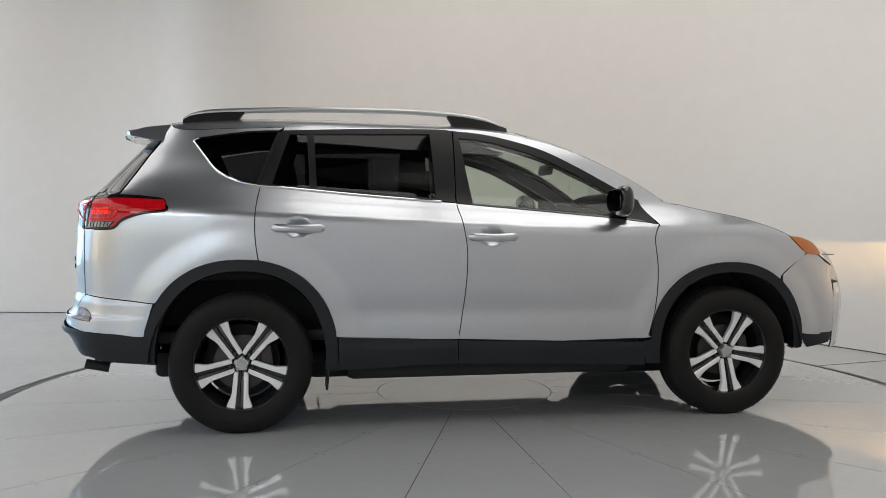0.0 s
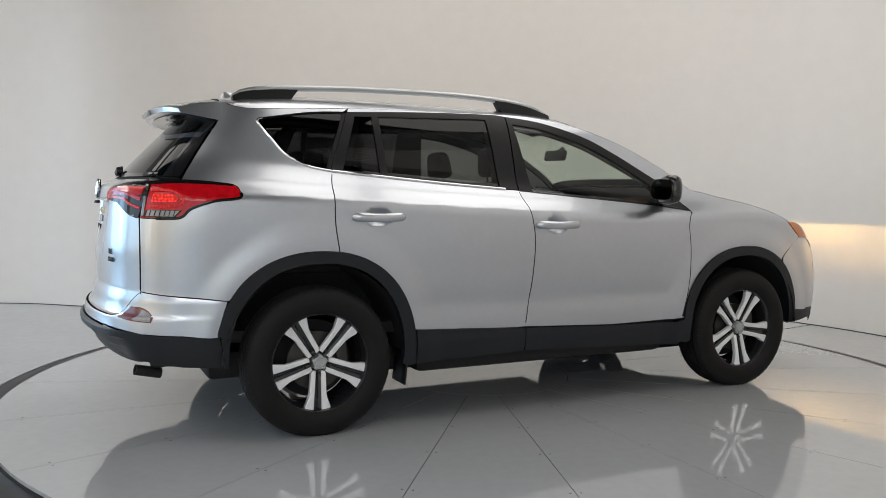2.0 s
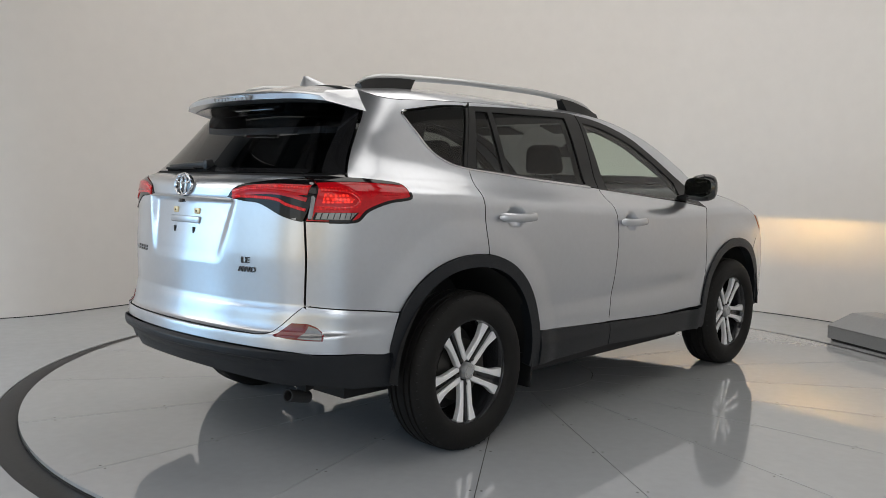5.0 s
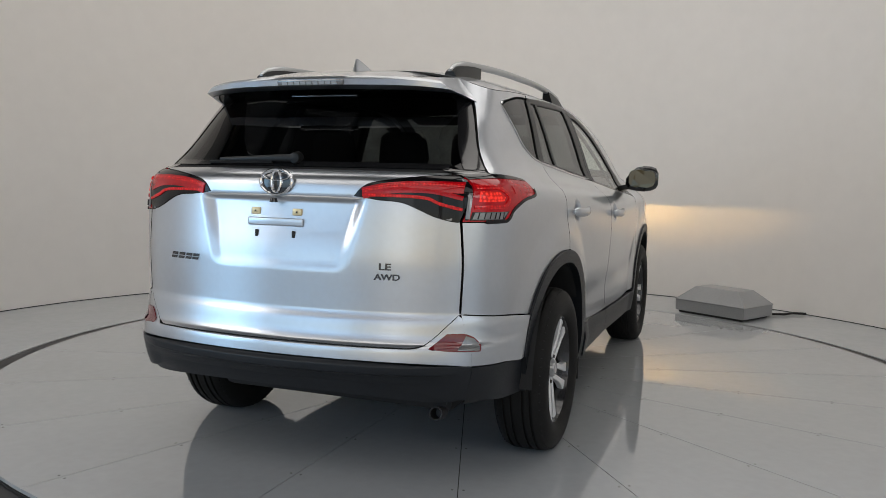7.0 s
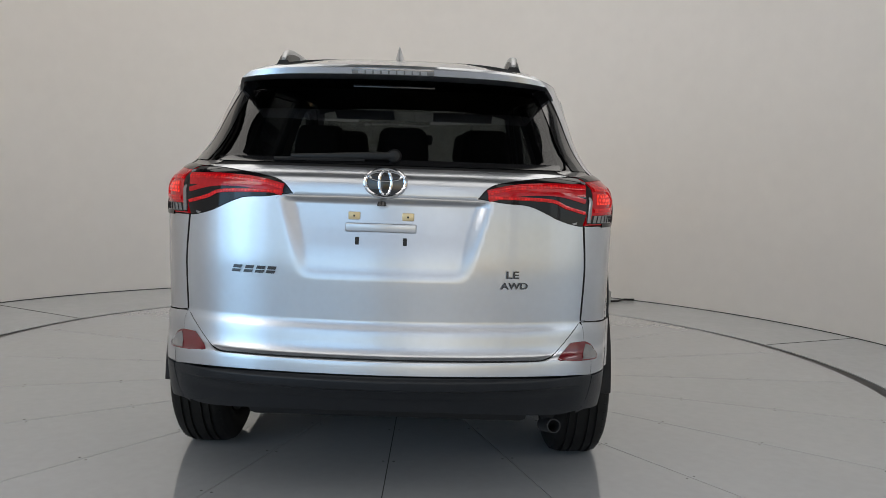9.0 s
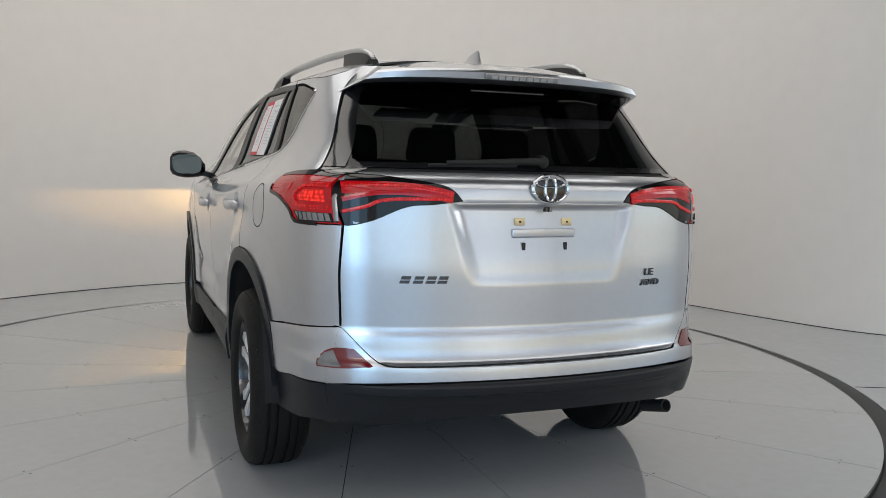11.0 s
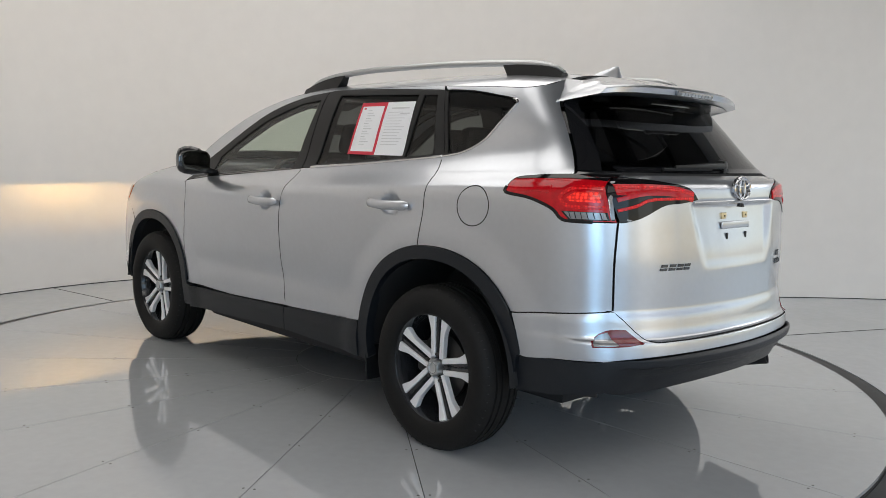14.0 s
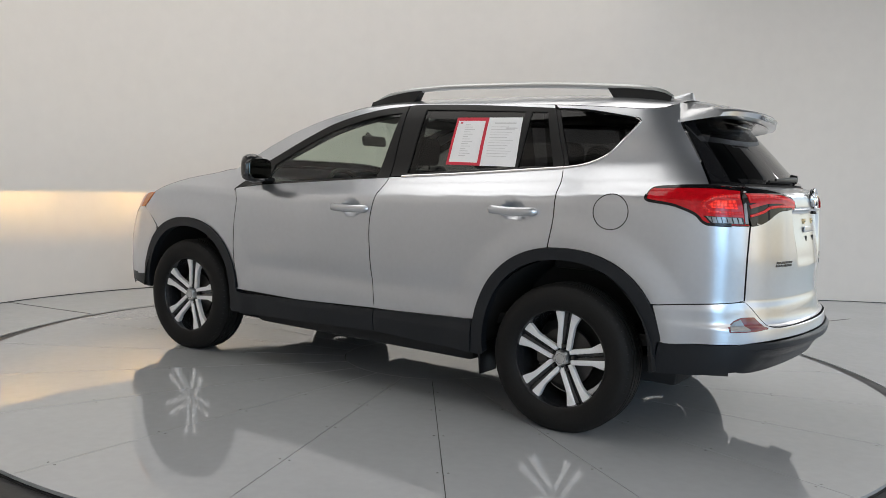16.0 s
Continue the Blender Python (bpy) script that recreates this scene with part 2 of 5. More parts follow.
def spline(points, steps=6):
    """Catmull-Rom through the points."""
    p = [points[0], *points, points[-1]]
    out = []
    for i in range(1, len(p) - 2):
        a, b, c, d = (np.array(q, float) for q in p[i - 1:i + 3])
        for k in range(steps):
            t = k / steps
            out.append(tuple(0.5 * (2 * b + (c - a) * t + (2 * a - 5 * b + 4 * c - d) * t * t + (3 * b - a - 3 * c + d) * t ** 3)))
    out.append(tuple(points[-1]))
    return out


def outline(*runs, steps=6):
    """A closed outline from smooth runs that meet at corners."""
    pts = []
    for run in runs:
        s = spline(run, steps) if len(run) > 2 else list(run)
        for q in s:
            if not pts or math.dist(pts[-1], q) > 1e-4:
                pts.append(tuple(float(c) for c in q))
    if math.dist(pts[0], pts[-1]) < 1e-4:
        pts.pop()
    return pts


def cut(poly, axis, v, above):
    out = []
    for i, p in enumerate(poly):
        q = poly[i - 1]
        a, b = (q[axis] - v), (p[axis] - v)
        if not above:
            a, b = -a, -b
        if (a >= 0) != (b >= 0):
            t = a / (a - b)
            c = [q[0] + t * (p[0] - q[0]), q[1] + t * (p[1] - q[1])]
            c[axis] = v
            out.append(tuple(c))
        if b >= 0:
            out.append(p)
    return out


def cells(poly, du, dv):
    """Cuts a flat outline into a grid of small faces: points and faces."""
    pts, index, faces = [], {}, []

    def vert(p):
        k = (round(p[0] * 20000), round(p[1] * 20000))
        if k not in index:
            index[k] = len(pts)
            pts.append(p)
        return index[k]

    u0, u1 = min(p[0] for p in poly), max(p[0] for p in poly)
    v0, v1 = min(p[1] for p in poly), max(p[1] for p in poly)
    nu, nv = max(1, math.ceil((u1 - u0) / du)), max(1, math.ceil((v1 - v0) / dv))
    for i in range(nu):
        a, b = u0 + (u1 - u0) * i / nu, u0 + (u1 - u0) * (i + 1) / nu
        strip = poly if i == 0 else cut(poly, 0, a, True)
        strip = strip if i == nu - 1 else cut(strip, 0, b, False)
        if len(strip) < 3:
            continue
        for j in range(nv):
            c, d = v0 + (v1 - v0) * j / nv, v0 + (v1 - v0) * (j + 1) / nv
            cell = strip if j == 0 else cut(strip, 1, c, True)
            cell = cell if j == nv - 1 else cut(cell, 1, d, False)
            ids = []
            for p in cell:
                k = vert(p)
                if not ids or ids[-1] != k:
                    ids.append(k)
            while len(ids) > 1 and ids[0] == ids[-1]:
                ids.pop()
            changed = True
            while changed and len(ids) > 2:
                changed = False
                for k in range(len(ids)):
                    if ids[k - 1] == ids[(k + 1) % len(ids)]:
                        drop = sorted({k, (k + 1) % len(ids)}, reverse=True)
                        for r in drop:
                            ids.pop(r)
                        changed = True
                        break
            if len(ids) > 2 and len(set(ids)) == len(ids):
                area = sum(pts[ids[k - 1]][0] * pts[ids[k]][1] - pts[ids[k]][0] * pts[ids[k - 1]][1] for k in range(len(ids)))
                if abs(area) > 1e-8:
                    faces.append(ids if area > 0 else ids[::-1])
    return pts, faces


# ---- the car's body surface: plan, section and profile curves ----
class Curve:
    """A smooth curve through a few (position, value) pairs, without overshoot."""

    def __init__(self, *pairs):
        self.x = [p[0] for p in pairs]
        self.y = [p[1] for p in pairs]
        n = len(pairs)
        h = [self.x[i + 1] - self.x[i] for i in range(n - 1)]
        d = [(self.y[i + 1] - self.y[i]) / h[i] for i in range(n - 1)]
        m = [d[0]] + [0.0] * (n - 2) + [d[-1]]
        for i in range(1, n - 1):
            if d[i - 1] * d[i] > 0:
                a, b = 2 * h[i] + h[i - 1], h[i] + 2 * h[i - 1]
                m[i] = (a + b) / (a / d[i - 1] + b / d[i])
        self.m, self.h = m, h

    def __call__(self, v):
        x, y, m = self.x, self.y, self.m
        if v <= x[0]:
            return y[0] + m[0] * (v - x[0]) * 0.0
        if v >= x[-1]:
            return y[-1]
        i = 0
        while v > x[i + 1]:
            i += 1
        h = self.h[i]
        t = (v - x[i]) / h
        return ((1 + 2 * t) * (1 - t) ** 2 * y[i] + t * (1 - t) ** 2 * h * m[i]
                + t * t * (3 - 2 * t) * y[i + 1] + t * t * (t - 1) * h * m[i + 1])


SECTION = Curve((0.18, 0.80), (0.25, 0.845), (0.34, 0.868), (0.45, 0.880), (0.60, 0.884), (0.75, 0.892), (0.90, 0.899),
                (1.00, 0.895), (1.045, 0.880), (1.075, 0.852), (1.10, 0.822), (1.13, 0.795), (1.193, 0.757), (1.32, 0.713),
                (1.445, 0.665), (1.52, 0.627), (1.57, 0.585), (1.62, 0.52), (1.70, 0.35))
PLAN = Curve((-2.4, 0.86), (-2.117, 0.90), (-1.69, 0.942), (-1.46, 0.966), (-1.05, 0.982), (-0.4, 0.997), (0.2, 1.0), (0.9, 0.992),
             (1.33, 0.978), (1.75, 0.955), (2.3, 0.90))
RISE = Curve((-2.3, 0.12), (-1.7, 0.105), (-1.3, 0.085), (-0.75, 0.055), (0.0, 0.018), (0.5, 0.0), (1.3, 0.014), (1.8, -0.015), (2.3, -0.025))
REAR = Curve((0.20, -2.12), (0.30, -2.22), (0.38, -2.275), (0.45, -2.305), (0.53, -2.322), (0.582, -2.318), (0.592, -2.292), (0.675, -2.271),
             (0.705, -2.262), (0.86, -2.264), (1.00, -2.255), (1.10, -2.247), (1.165, -2.240), (1.195, -2.215), (1.215, -2.165),
             (1.25, -2.130), (1.40, -1.985), (1.50, -1.885), (1.58, -1.81), (1.70, -1.70))
FRONT = Curve((0.2, 2.25), (0.4, 2.345), (0.6, 2.355), (0.8, 2.29), (0.95, 2.17), (1.1, 2.0), (1.7, 1.9))
CROWN = Curve((-1.95, 1.590), (-1.72, 1.624), (-1.4, 1.652), (-1.0, 1.658), (-0.5, 1.652), (-0.1, 1.643), (0.1, 1.625), (0.3, 1.585),
              (0.5, 1.52), (0.7, 1.425), (0.95, 1.262), (1.02, 1.192), (1.10, 1.153), (1.45, 1.092), (1.76, 1.022), (1.95, 0.962),
              (2.1, 0.88), (2.2, 0.75), (2.25, 0.62))
CROWN_DROP = Curve((-2.0, 0.06), (0.0, 0.06), (0.5, 0.05), (0.95, 0.037), (1.1, -0.019), (1.6, 0.008), (2.2, 0.15))
CROWN_WIDTH = Curve((-2.0, 0.56), (-0.2, 0.60), (0.4, 0.62), (0.95, 0.72), (1.1, 0.78), (2.2, 0.80))
BEND = 12.0


def lifted(x, z):
    w = min(max((z - 0.70) / 0.30, 0.0), 1.0)
    return z - w * w * (3 - 2 * w) * RISE(x)


def half_width(x, z):
    """How far the body's side stands from the middle, at the station x and height z."""
    y = SECTION(lifted(x, z)) * PLAN(x)
    if x < -0.9:
        s = (-0.9 - x) / (-0.9 - REAR(z))
        y *= max(1 - s ** BEND, 0.0) ** 0.56
    elif x > 0.9:
        s = (x - 0.9) / (FRONT(z) - 0.9)
        y *= max(1 - s ** 9.5, 0.0) ** 0.56
    return y


def back(y, z):
    """Where the body's rear lies, at the offset y from the middle and height z."""
    lo, hi = REAR(z), -0.9
    y = abs(y)
    for _ in range(40):
        mid = (lo + hi) / 2
        if half_width(mid, z) < y:
            lo = mid
        else:
            hi = mid
    return (lo + hi) / 2


def crown(x, y):
    """Height of roof, windscreen and bonnet."""
    return CROWN(x) - CROWN_DROP(x) * (abs(y) / CROWN_WIDTH(x)) ** 4


def crown_edge(x):
    """Offset at which the roof or bonnet meets the side."""
    lo, hi = 0.0, 1.0
    for _ in range(40):
        mid = (lo + hi) / 2
        if half_width(x, crown(x, mid)) > mid:
            lo = mid
        else:
            hi = mid
    return lo
# ---- end of surface ----


def chart_side(sign, off=None):
    """Maps (x, z) onto the car's flank; off pushes the skin out by metres."""
    def at(x, z):
        return Vector((x, sign * (half_width(x, z) + (off(x, z) if callable(off) else off or 0)), z))

    def normal(x, z):
        e = 0.003
        a, b = at(x + e, z) - at(x - e, z), at(x, z + e) - at(x, z - e)
        n = a.cross(b)
        return (n if n.y * sign > 0 else -n).normalized()
    at.normal, at.flip = normal, sign > 0
    return at


def chart_rear(off=None):
    """Maps (y, z) onto the car's rear."""
    def at(y, z):
        return Vector((back(y, z) - (off(y, z) if callable(off) else off or 0), y, z))

    def normal(y, z):
        e = 0.003
        n = (at(y + e, z) - at(y - e, z)).cross(at(y, z + e) - at(y, z - e))
        return (n if n.x < 0 else -n).normalized()
    at.normal, at.flip = normal, True
    return at


def chart_top(off=0.0):
    def at(x, y):
        return Vector((x, y, crown(x, y) + off))

    def normal(x, y):
        e = 0.004
        n = (at(x + e, y) - at(x - e, y)).cross(at(x, y + e) - at(x, y - e))
        return (n if n.z > 0 else -n).normalized()
    at.normal, at.flip = normal, False
    return at


def skin(name, poly, chart, mat, parent, label="", du=0.03, dv=0.03, rim=0.012, lip=0.0025):
    """A curved sheet cut to an outline and bent onto the body, its edge rolled over and turned inwards."""
    pts, faces = cells(poly, du, dv)
    count = {}
    for f in faces:
        for k in range(len(f)):
            e = (f[k - 1], f[k])
            key = (min(e), max(e))
            count[key] = None if key in count else e
    co = [chart(*p) for p in pts]
    no = [chart.normal(*p) for p in pts]
    quads = [f[::-1] if chart.flip else f for f in faces]
    flat_count = len(quads)
    ring = np.array(poly)
    run = np.roll(ring, -1, axis=0) - ring
    size = np.maximum((run ** 2).sum(1), 1e-12)

    def on_outline(e):
        m = (np.array(pts[e[0]]) + np.array(pts[e[1]])) / 2
        t = np.clip(((m - ring) * run).sum(1) / size, 0, 1)
        return (((ring + run * t[:, None] - m) ** 2).sum(1)).min() < 1e-9

    outer = [e for e in count.values() if e and on_outline(e)]
    if rim:
        made = {}
        for e in outer:
            for v in e:
                if v not in made:
                    n = no[v]
                    made[v] = (len(co), len(co) + 1)
                    co.append(co[v].copy())
                    co.append(co[v] - n * rim)
                    no += [Vector((0, 0, 0)), Vector((0, 0, 0))]
        for a, b in outer:
            q = [made[b][0], made[a][0], made[a][1], made[b][1]]
            quads.append(q[::-1] if chart.flip else q)
    me = bpy.data.meshes.new(name)
    me.from_pydata([tuple(c) for c in co], [], quads)
    me.materials.append(mat)
    # turned-in edges of painted panels are coloured dark, as shade in the gaps
    if mat is PAINT and rim:
        me.materials.append(GAP)
        me.polygons.foreach_set("material_index", [0 if i < flat_count else 1 for i in range(len(me.polygons))])
    me.polygons.foreach_set("use_smooth", [True] * len(me.polygons))
    me.validate()
    me.normals_split_custom_set_from_vertices([tuple(n) for n in no])
    ob = new(name, me)
    if parent:
        ob.parent = parent
    if label:
        ob["label"] = label
    return ob


def ribbon(name, path, chart, width, height, mat, parent, label="", closed=False):
    """A thin moulding laid along a line on the body."""
    n = len(path)
    rows = []
    for i, p in enumerate(path):
        a = Vector(path[(i - 1) % n if closed else max(i - 1, 0)])
        b = Vector(path[(i + 1) % n if closed else min(i + 1, n - 1)])
        d = (b - a).normalized()
        s = Vector((-d.y, d.x)) * width / 2
        q0, q1 = (p[0] - s.x, p[1] - s.y), (p[0] + s.x, p[1] + s.y)
        nn = chart.normal(*p)
        rows.append([chart(*q0) - nn * 0.004, chart(*q0) + nn * height * 0.6, chart(*p) + nn * height, chart(*q1) + nn * height * 0.6, chart(*q1) - nn * 0.004])
    if closed:
        rows.append(rows[0])
    return part(name, loft(rows, caps=not closed), mat, parent, label)


# ---- the booth: floor, turntable, curved wall, ceiling ----
ARC = [((3.86 + 0.26 * max(a - 30, 0) / 60) * math.cos(radians(a)), (3.86 + 0.26 * max(a - 30, 0) / 60) * math.sin(radians(a))) for a in range(-76, 93, 8)]
WALL_LINE = spline([(-2.75, -6.64), (-1.55, -5.85), (-0.80, -5.12), (-0.25, -4.45), (0.20, -4.05)] + ARC + [(-0.75, 4.06), (-1.45, 3.98), (-2.05, 4.22), (-2.65, 4.70), (-3.4, 5.05), (-4.5, 5.30), (-5.6, 5.60)], 6)
HEAD_LINES = ([(-9.2, -9.7), (-5.8, -8.35), (-2.75, -6.64)], [(-5.6, 5.60), (-9.2, 8.5)], [(-9.2, 8.5), (-9.2, -9.7)])


def smooth_line(points, n=3):
    pts = [Vector(p) for p in points]
    for _ in range(n):
        out = [pts[0]]
        for a, b in zip(pts, pts[1:]):
            out += [a.lerp(b, 0.25), a.lerp(b, 0.75)]
        pts = out + [pts[-1]]
    return pts


def build_booth():
    line = smooth_line(WALL_LINE, 1)
    rows, high = [], []
    for i, p in enumerate(line):
        d = (line[min(i + 1, len(line) - 1)] - line[max(i - 1, 0)]).normalized()
        out = Vector((d.y, -d.x)) * 0.12
        rows.append([(p.x, p.y, -0.04), (p.x, p.y, 4.05), (p.x + out.x, p.y + out.y, 4.05), (p.x + out.x, p.y + out.y, -0.04)])
        high.append([(p.x + out.x * 0.3, p.y + out.y * 0.3, 4.05), (p.x + out.x * 0.3, p.y + out.y * 0.3, 5.0), (p.x + out.x, p.y + out.y, 5.0), (p.x + out.x, p.y + out.y, 4.05)])
    base = [[(q[0][0], q[0][1], -0.03), (q[0][0], q[0][1], -0.014), (q[0][0] * 0.999, q[0][1] * 0.999, -0.014), (q[0][0] * 0.999, q[0][1] * 0.999, -0.03)] for q in rows]
    tagged(part("wall_joint", loft(base), GAP, smooth=False), "thin dark joint at the foot of the wall", "joint", kind="structure")
    # unseen band over the white wall, added dark to dim the car's upper reflections
    tagged(part("wall_dim_band", loft(high), WALL_DARK), "unseen grey band added above the white studio wall to dim reflections", "wall", kind="structure")
    tagged(part("wall_curved", loft(rows), PAINT_WALL), "smooth curved off-white painted studio wall", "wall", kind="structure")
    for points in HEAD_LINES:
        rows = []
        for p, q in zip(points, points[1:] + [None]):
            d = (Vector(q if q else p) - Vector(p if q else points[-2])).normalized()
            n = Vector((d.y, -d.x)) * 0.12
            rows.append([(p[0], p[1], 3.6), (p[0], p[1], 5.0), (p[0] + n.x, p[1] + n.y, 5.0), (p[0] + n.x, p[1] + n.y, 3.6)])
        tagged(part("wall_head", loft(rows), PAINT_WALL, smooth=False), "plain off-white wall head over a wide opening", "wall", kind="structure")
    for x, y in ((-9.2, -9.7), (-9.2, 8.5), (-9.2, -4.5), (-9.2, 4.9)):
        tagged(part("wall_post", box_mesh(0.3, 0.3, 3.7, pose(x, y, 1.8), 0.01), PAINT_WALL), "off-white post beside a wide opening", "post", kind="structure")
    tagged(part("ceiling", box_mesh(14.6, 19.4, 0.1, pose(-2.6, -0.6, 5.07)), CEILING_GREY, smooth=False), "plain dark grey booth ceiling", "ceiling", kind="structure")
    for i, y in enumerate((-3.9, -1.0, 1.0, 3.9)):
        tagged(part("ceiling_beam", box_mesh(12.5, 0.16, 0.22, pose(-2.6, y, 4.74), 0.01), BEAM_BLACK), "black painted steel ceiling beam", "beam", "ceiling beams", "structure")
    for i, x in enumerate((-3.0, 0.4, 3.0)):
        tagged(part("ceiling_beam", box_mesh(0.16, 8.0 if x > 0 else 9.5, 0.18, pose(x, 0, 4.70), 0.01), BEAM_BLACK), "black painted steel ceiling beam", "beam", "ceiling beams", "structure")
    # outer floor: a sheet with a round hole for the turntable
    bm = bmesh.new()
    n = 180
    inner = [bm.verts.new((2.915 * math.cos(2 * math.pi * i / n), 2.915 * math.sin(2 * math.pi * i / n), -0.02)) for i in range(n)]
    outer = [bm.verts.new((14 * math.cos(2 * math.pi * i / n), 14 * math.sin(2 * math.pi * i / n), -0.02)) for i in range(n)]
    low = [bm.verts.new((v.co.x, v.co.y, -0.05)) for v in inner]
    for i in range(n):
        j = (i + 1) % n
        bm.faces.new((inner[i], outer[i], outer[j], inner[j]))
        bm.faces.new((inner[i], inner[j], low[j], low[i]))
    floor = tagged(part("floor", bm, FLOOR_OUTER), "glossy light grey painted studio floor", "floor", kind="structure")
    for a, r0, r1 in ((10.5, 2.93, 3.94), (-66, 2.93, 3.94), (-113, 2.93, 4.9), (62, 2.93, 3.94)):
        m = pose(0, 0, 0, 0, 0, a) @ pose((r0 + r1) / 2, 0, -0.019)
        part("floor_joint", box_mesh(r1 - r0, 0.006, 0.0024, m), GAP, floor, smooth=False)
    # black ring in the gap round the turntable
    tagged(part("turntable_ring", lathe([(2.783, -0.034), (2.783, -0.026), (2.79, -0.023), (2.905, -0.0225), (2.912, -0.025), (2.912, -0.034)], 180, "Z"), RING_BLACK),
           "flat black rubber ring round the turntable", "ring", kind="structure")
    table = thing("turntable", "round grey enamelled turntable of wedge plates under the car", "turntable", kind="structure")
    part("pit_plate", lathe([(0.001, -0.03), (2.783, -0.03), (2.783, -0.02), (0.001, -0.02)], 90, "Z"), GAP, table)
    part("centre_plate", lathe([(0.001, -0.015), (0.548, -0.015), (0.548, -0.001), (0.547, 0.0), (0.001, 0.0)], 72, "Z"), FLOOR_PAINT, table, smooth=True)
    bm = bmesh.new()
    steps = 10
    g0, g1 = 0.0019, 0.0019
    for r, g in ((0.552, g0), (2.779, g1)):
        for i in range(steps + 1):
            half = radians(9) - g / r
            t = -half + 2 * half * i / steps
            bm.verts.new((r * math.cos(t), r * math.sin(t), 0))
    bm.verts.ensure_lookup_table()
    v = bm.verts
    for i in range(steps):
        bm.faces.new((v[i], v[steps + 1 + i], v[steps + 2 + i], v[i + 1]))
    ext = bmesh.ops.extrude_face_region(bm, geom=bm.faces[:])
    for e in ext["geom"]:
        if isinstance(e, bmesh.types.BMVert):
            e.co.z = -0.015
    bmesh.ops.recalc_face_normals(bm, faces=bm.faces)
    me = bpy.data.meshes.new("floor_plate")
    bm.to_mesh(me)
    bm.free()
    me.materials.append(FLOOR_PAINT)
    bolt = bpy.data.meshes.new("bolt")
    bb = lathe([(0.001, 0.0010), (0.0045, 0.0010), (0.0055, 0.0)], 8, "Z")
    bb.to_mesh(bolt)
    bb.free()
    bolt.materials.append(BOLT_GREY)
    for k in range(20):
        ob = new("floor_plate", me)
        ob.parent, ob.rotation_euler = table, (0, 0, radians(18 * k + 9))
        for r in (0.85, 1.2, 1.62, 2.1, 2.62):
            for s in (-1, 1):
                b = new("bolt", bolt)
                b.parent = table
                t = radians(18 * k) + s * 0.022 / r
                b.location = (r * math.cos(t), r * math.sin(t), 0.0)
    # sensor housing beside the ring
    box = thing("floor_housing", "grey sheet-metal floor housing with sloping top edges beside the turntable ring", "housing", pose(2.87, -1.43, -0.018, 0, 0, 60))
    bm = bmesh.new()
    rows = []
    for hx, hy, z in ((0.34, 0.23, 0.02), (0.34, 0.23, 0.115), (0.345, 0.235, 0.12), (0.22, 0.115, 0.235), (0.20, 0.10, 0.24)):
        rows.append([(-hx, -hy, z), (hx, -hy, z), (hx, hy, z), (-hx, hy, z)])
    part("cover", loft(rows), BOX_GREY, box, smooth=False)
    # dark slab in place of the shadow at the housing's foot
    part("base_shadow", box_mesh(0.62, 0.42, 0.022, pose(0, 0.01, 0.011), 0.003), GAP, box)
    part("cable", tube([(-0.2, -0.24, 0.012), (-0.35, -0.42, 0.012), (-0.36, -0.55, 0.012), (-0.45, -0.62, 0.012)], 0.011, 8), TRIM_BLACK, box)
    part("side_panel", box_mesh(0.004, 0.30, 0.09, pose(0.342, 0, 0.067)), BOX_GREY, box)


build_booth()

# ---- the car ----


def inset(poly, d):
    """Shrinks an outline by d metres, for the gaps between panels."""
    area = sum(poly[i - 1][0] * poly[i][1] - poly[i][0] * poly[i - 1][1] for i in range(len(poly)))
    p = [Vector(q) for q in (poly if area > 0 else poly[::-1])]
    out = []
    for i, q in enumerate(p):
        a, b = (q - p[i - 1]), (p[(i + 1) % len(p)] - q)
        if a.length < 1e-6 or b.length < 1e-6:
            continue
        a.normalize()
        b.normalize()
        n1, n2 = Vector((-a.y, a.x)), Vector((-b.y, b.x))
        m = n1 + n2
        k = max(m.length_squared / 2, 0.35)
        out.append(tuple(q + m * d / k))
    return out


HUBS = (-1.33, 1.33)
WHEEL_TURN = {(False, False): -3, (True, False): 8, (False, True): 29, (True, True): 27}
HUB_Z = 0.35


def arch(hub, rx, rz, start=0.36, low=None, steps=26, power=2.25):
    """An arch line over a wheel, from its rear foot to its front foot."""
    pts = []
    for i in range(steps + 1):
        t = math.pi * (1 - i / steps)
        c, s = math.cos(t), max(math.sin(t), 0)
        pts.append((hub + rx * math.copysign(abs(c) ** (2 / power), c), start + rz * s ** (2 / power)))
    if low is not None:
        pts = [(pts[0][0], low)] + pts + [(pts[-1][0], low)]
    return pts


ARCH_OUT = {-1.33: arch(-1.33, 0.487, 0.519), 1.33: arch(1.33, 0.475, 0.492)}
ARCH_IN = {-1.33: arch(-1.33, 0.424, 0.463), 1.33: arch(1.33, 0.415, 0.437)}


ARCH_SEAM = 0.36 + 0.492 * (1 - (0.33 / 0.475) ** 2.25) ** (1 / 2.25)


def step(a, b, v):
    t = min(max((v - a) / (b - a), 0), 1)
    return t * t * (3 - 2 * t)


RAIL_TOP = Curve((-1.655, 1.640), (-1.62, 1.660), (-1.43, 1.686), (-0.82, 1.706), (-0.50, 1.705), (-0.18, 1.690), (0.0, 1.664), (0.12, 1.626))
HANDLES = ((-1.045, 1.043), (-0.033, 0.998))


